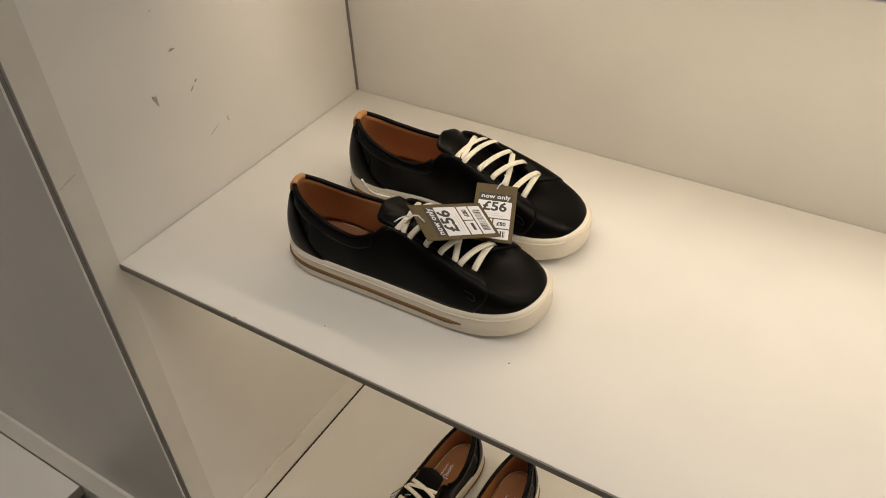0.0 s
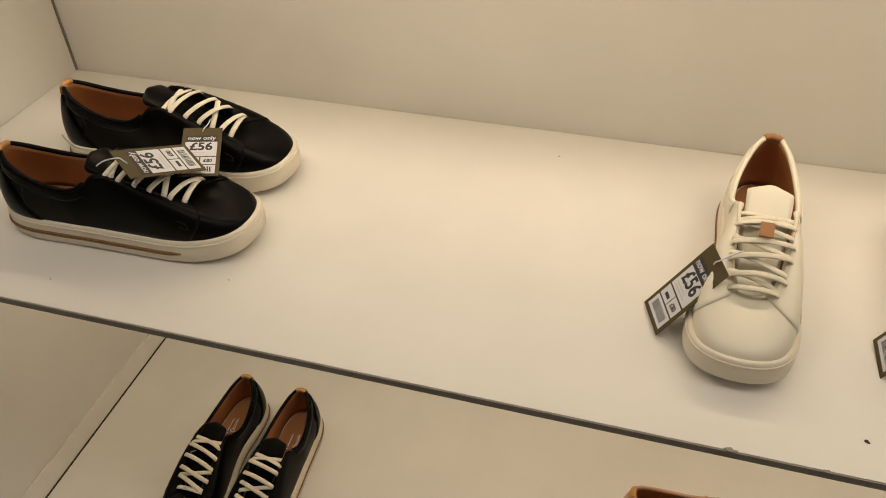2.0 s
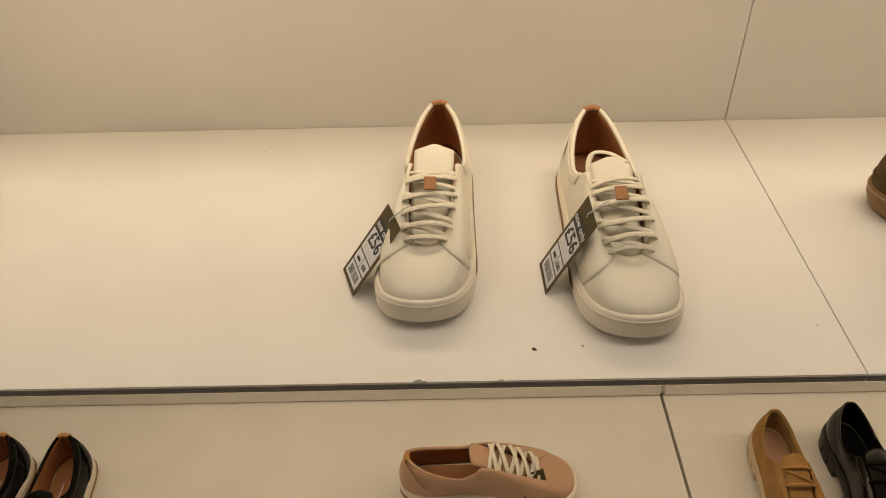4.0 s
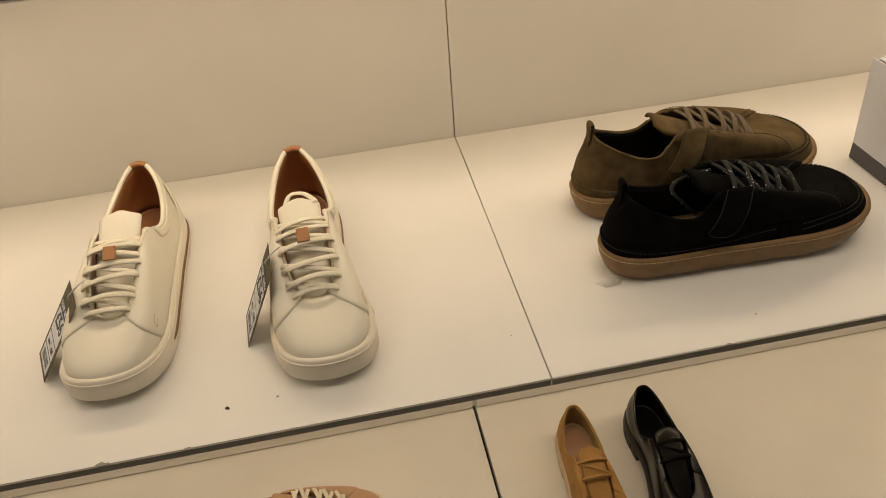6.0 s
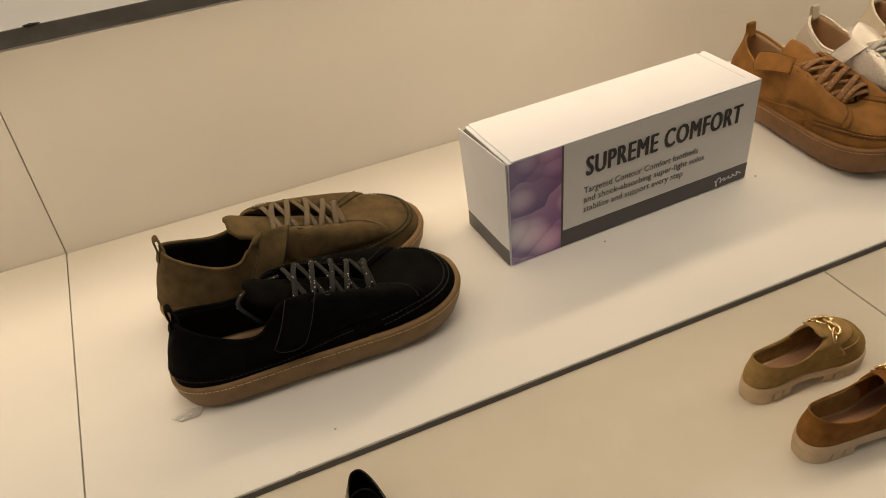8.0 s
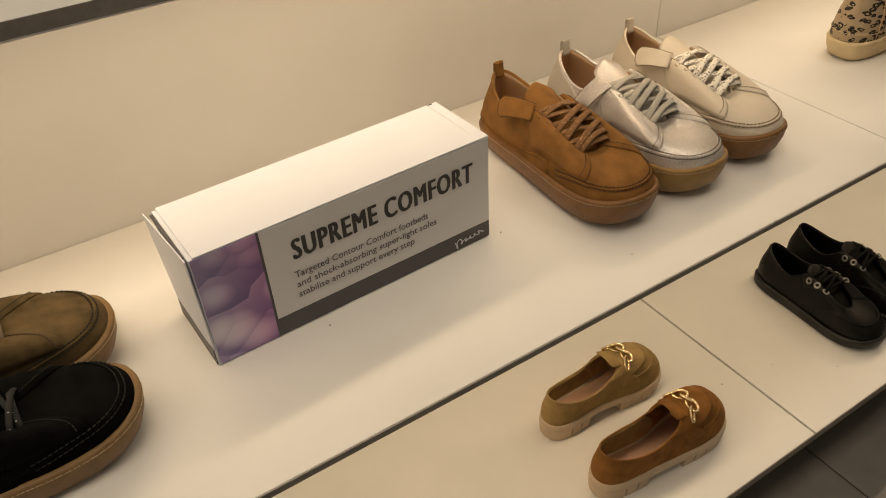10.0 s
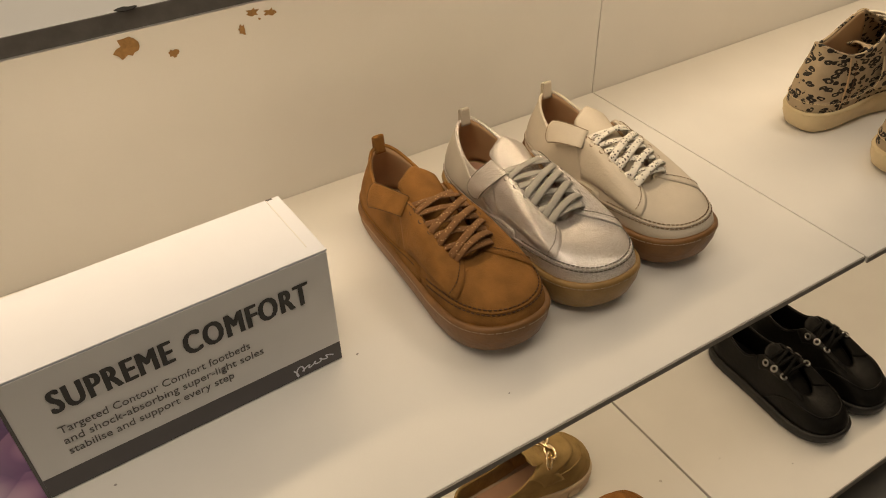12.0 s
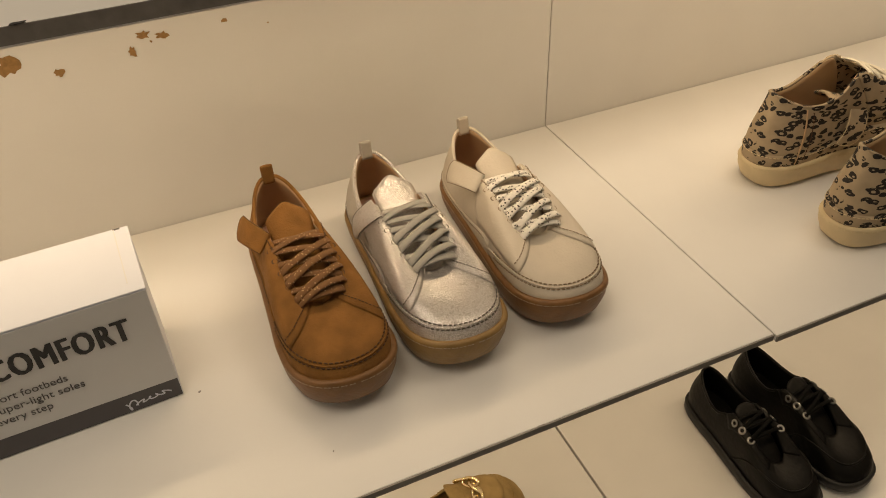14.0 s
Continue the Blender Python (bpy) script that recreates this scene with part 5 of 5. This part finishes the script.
# ---- the printed box ----
def display_box(m, w, d, h):
    b = thing("display_box", m, "white printed card box standing on the shelf", "box")
    part("body", box(0, w, 0, d, 0, h - 0.0015, 0.0006), CARD_WHITE, b)
    part("front_panel", box(0.0647, w - 0.0005, -0.0009, -0.0001, 0.0228, h - 0.002), CARD_PALE, b, "pale grey printed front")
    lid = box(0.004, w + 0.0005, -0.0004, d + 0.0004, 0, 0.0014, 0.0005)
    part("lid", lid, CARD_WHITE, b, "folded white card lid").matrix_local = pose(0, 0, h - 0.0012, 0, 0, 0)
    link("side_flap", [(-0.0034, 0.0, h - 0.001), (-0.0082, d, h - 0.0005), (-0.007, d, h - 0.0005), (-0.0022, 0, h - 0.001), (-0.0012, 0, 0.0), (-0.0012, d, 0.0), (0, d, 0.0), (0, 0, 0.0)],
         [(0, 1, 2, 3), (4, 5, 1, 0), (5, 6, 2, 1), (7, 4, 0, 3), (7, 6, 5, 4), (6, 7, 3, 2)], CARD_WHITE, b, "tucked end flap", False)
    part("gap", box(-0.0030, 0.0038, 0.010, d - 0.003, h - 0.0046, h - 0.0030), CARD_GREY, b, "dark slit beside the lid")
    part("tuck_line", box(w - 0.0125, w - 0.0115, 0.012, d - 0.002, h - 0.0006, h + 0.0006), CARD_PALE, b, "folded tuck line across the lid")
    part("gap", box(w - 0.0125, w - 0.0065, d - 0.0022, d - 0.0002, h - 0.004, h + 0.0005), CARD_GREY, b, "dark slit at the lid's corner")
    f = -0.0006
    part("picture", box(0.001, 0.062, f - 0.0004, f + 0.0006, 0.0015, h - 0.002), PRINT, b, "printed lilac and pink balloons")
    part("rule", box(0.0622, 0.0645, f - 0.0006, f + 0.0006, 0.0015, h - 0.001), CARD_GREY, b, "dark upright rule")
    part("band", box(0.0647, w - 0.0005, f - 0.0004, f + 0.0006, 0.0015, 0.0225), CARD_GREY, b, "dark grey band along the foot")
    part("band", box(-0.0026, -0.0016, 0.0005, d - 0.0005, 0.0015, 0.021), CARD_GREY, b, "dark grey band along the foot")
    lettering("heading", "SUPREME COMFORT", 0.0330, INK, b, pose(0.0910, f - 0.0009, 0.0835, 90, 0, 0), "black condensed heading", bold=0.0, space=1.14, double=0.0022, width=0.2100)
    for t, wide, z in (("Targeted Contour Comfort footbeds", 0.153, 0.0620), ("and shock-absorbing super-light soles", 0.163, 0.0500), ("stabilise and support every step", 0.134, 0.0380)):
        lettering("line", t, 0.0112, CARD_GREY, b, pose(0.0900, f - 0.0009, z, 90, 0, 0), "small grey print", width=wide)
    scribble("maker_mark", b, CARD_WHITE, pose(w - 0.048, f - 0.0008, 0.0060, 90, 0, 0), 0.0385, 0.0105, 0.0007, "white script mark")
    return b


BOX_YAW = 2.4
display_box(pose(1.172, 0.5155, Z_MAIN, 0, 0, BOX_YAW), 0.3235, 0.0935, 0.1295)


# ---- price tags ----
def price_tag(a, b, c, label, group="price tags"):
    """A swing tag: a is the corner left of the hole, b the one right of it (reading upright), c below a."""
    a, b, c = Vector(a), Vector(b), Vector(c)
    ux = (b - a).normalized()
    uy = (a - c)
    uy = (uy - ux * uy.dot(ux)).normalized()
    uz = ux.cross(uy)
    w, h = (b - a).length, (c - a).length
    m = Matrix((ux, uy, uz)).transposed().to_4x4()
    m.translation = a
    t = thing("price_tag", m, label, "price tag", group)
    k = h / 0.085
    part("card", box(0, w, -h, 0, -0.0006, 0.0, 0.0002), TAG_GOLD, t)
    i = 0.10 * w
    part("strip", box(i, w - i, -0.30 * h, -0.17 * h, 0.0, 0.0002), INK, t, "black strip")
    part("price_panel", box(i, w - i, -0.60 * h, -0.305 * h, 0.0, 0.0002), CARD_WHITE, t, "white price panel")
    part("box_panel", box(i, w * 0.485, -0.765 * h, -0.62 * h, 0.0, 0.0002), CARD_WHITE, t, "white panel")
    part("box_panel", box(w * 0.515, w - i, -0.765 * h, -0.62 * h, 0.0, 0.0002), CARD_WHITE, t, "white panel")
    part("code_panel", box(i, w - i, -0.95 * h, -0.785 * h, 0.0, 0.0002), CARD_WHITE, t, "white panel")
    lettering("caption", "now only", 0.0098 * k * w / 0.046, CARD_WHITE, t, pose(w / 2, -0.262 * h, 0.0004), "white words", 0.95, 0.0001, "CENTER")
    lettering("price", "£56", 0.0200 * k * w / 0.046, INK, t, pose(w / 2, -0.475 * h, 0.0004), "bold black price", 0.95, 0.0005, "CENTER")
    lettering("old_price", "£80", 0.0072 * k, INK, t, pose(w * 0.70, -0.725 * h, 0.0004), "small black price", 0.9, 0.0002, "CENTER")
    part("print_line", box(w * 0.22, w * 0.42, -0.725 * h, -0.685 * h, 0.0002, 0.0003), INK, t)
    for j in range(2):
        part("print_line", box(w * 0.2, w * (0.62 + 0.1 * j), -(0.53 + 0.035 * j) * h, -(0.522 + 0.035 * j) * h, 0.0002, 0.0003), PALE_SCUFF, t)
    rng = random.Random(7)
    x = w * 0.2
    while x < w * 0.80:
        bw = rng.choice((0.0005, 0.0009, 0.0013)) * k
        part("code_bar", box(x, x + bw, -0.915 * h, -0.815 * h, 0.0002, 0.0003), INK, t)
        x += bw + rng.choice((0.0006, 0.001)) * k
    p = [(w * 0.5, -0.09 * h, 0.0006), (w * 0.55, -0.045 * h, 0.003), (w * 0.62, 0.0, 0.004), (w * 0.66, 0.012, 0.001), (w * 0.64, 0.02, -0.004)]
    q = curve(np.column_stack([np.linspace(0, 1, len(p)), np.array(p)]), np.linspace(0, 1, 16))
    link("string", *sweep(q, 0.0007, 0.0007, (0, 0, 1), 5), CARD_WHITE, t, "white plastic loop")
    return t


price_tag((-0.2450, 0.4500, 0.8120), (-0.2820, 0.4740, 0.8230), (-0.2070, 0.5180, 0.7820), "olive gold price tag lying over the black trainer's laces")
price_tag((-0.2680, 0.5770, 0.7900), (-0.2300, 0.5940, 0.7860), (-0.2350, 0.5070, 0.7780), "olive gold price tag hanging from the black trainer")
price_tag((0.2975, 0.5281, 0.7824), (0.3114, 0.4847, 0.7839), (0.245, 0.519, 0.7139), "olive gold price tag leaning on the off-white trainer")
price_tag((0.4894, 0.5051, 0.8041), (0.4913, 0.4622, 0.8002), (0.4489, 0.5291, 0.7172), "olive gold price tag leaning on the off-white trainer")
price_tag((-0.372, 0.540, 0.236), (-0.366, 0.498, 0.233), (-0.408, 0.520, 0.176), "price tag leaning on a black trainer, low shelf")
price_tag((0.455, 0.584, 0.236), (0.492, 0.596, 0.238), (0.473, 0.544, 0.176), "olive gold price tag hanging from the blush trainer")


# ---- a scrap of clear film ----
film_scrap = tagged(link("plastic_scrap", [(0, 0, 0.0004), (0.013, 0.002, 0.006), (0.030, 0.004, 0.0012), (0.026, -0.006, 0.0006), (0.010, -0.008, 0.0004), (0.014, -0.004, 0.0032)],
                        [(0, 5, 1), (1, 5, 2), (5, 3, 2), (0, 4, 5), (4, 3, 5)], CLEAR, None), "crumpled scrap of clear plastic film", "plastic scrap")
film_scrap.matrix_world = on(0.800, 0.470, Z_MAIN, -6)

# ---- floor tiles ----
tile_mesh = None
for ix in range(-9, 15):
    for iy in range(-8, 4):
        x, y = 0.10 + ix * 0.45, -0.52 + iy * 0.45
        if tile_mesh is None:
            ob = part("tile", box(-0.2235, 0.2235, -0.2235, 0.2235, -0.0038, 0.0, 0.001), FLOOR_TILE, floor)
            tile_mesh = ob.data
        else:
            ob = new("tile", tile_mesh)
            ob.parent = floor
        ob.location = (x, y, 0)
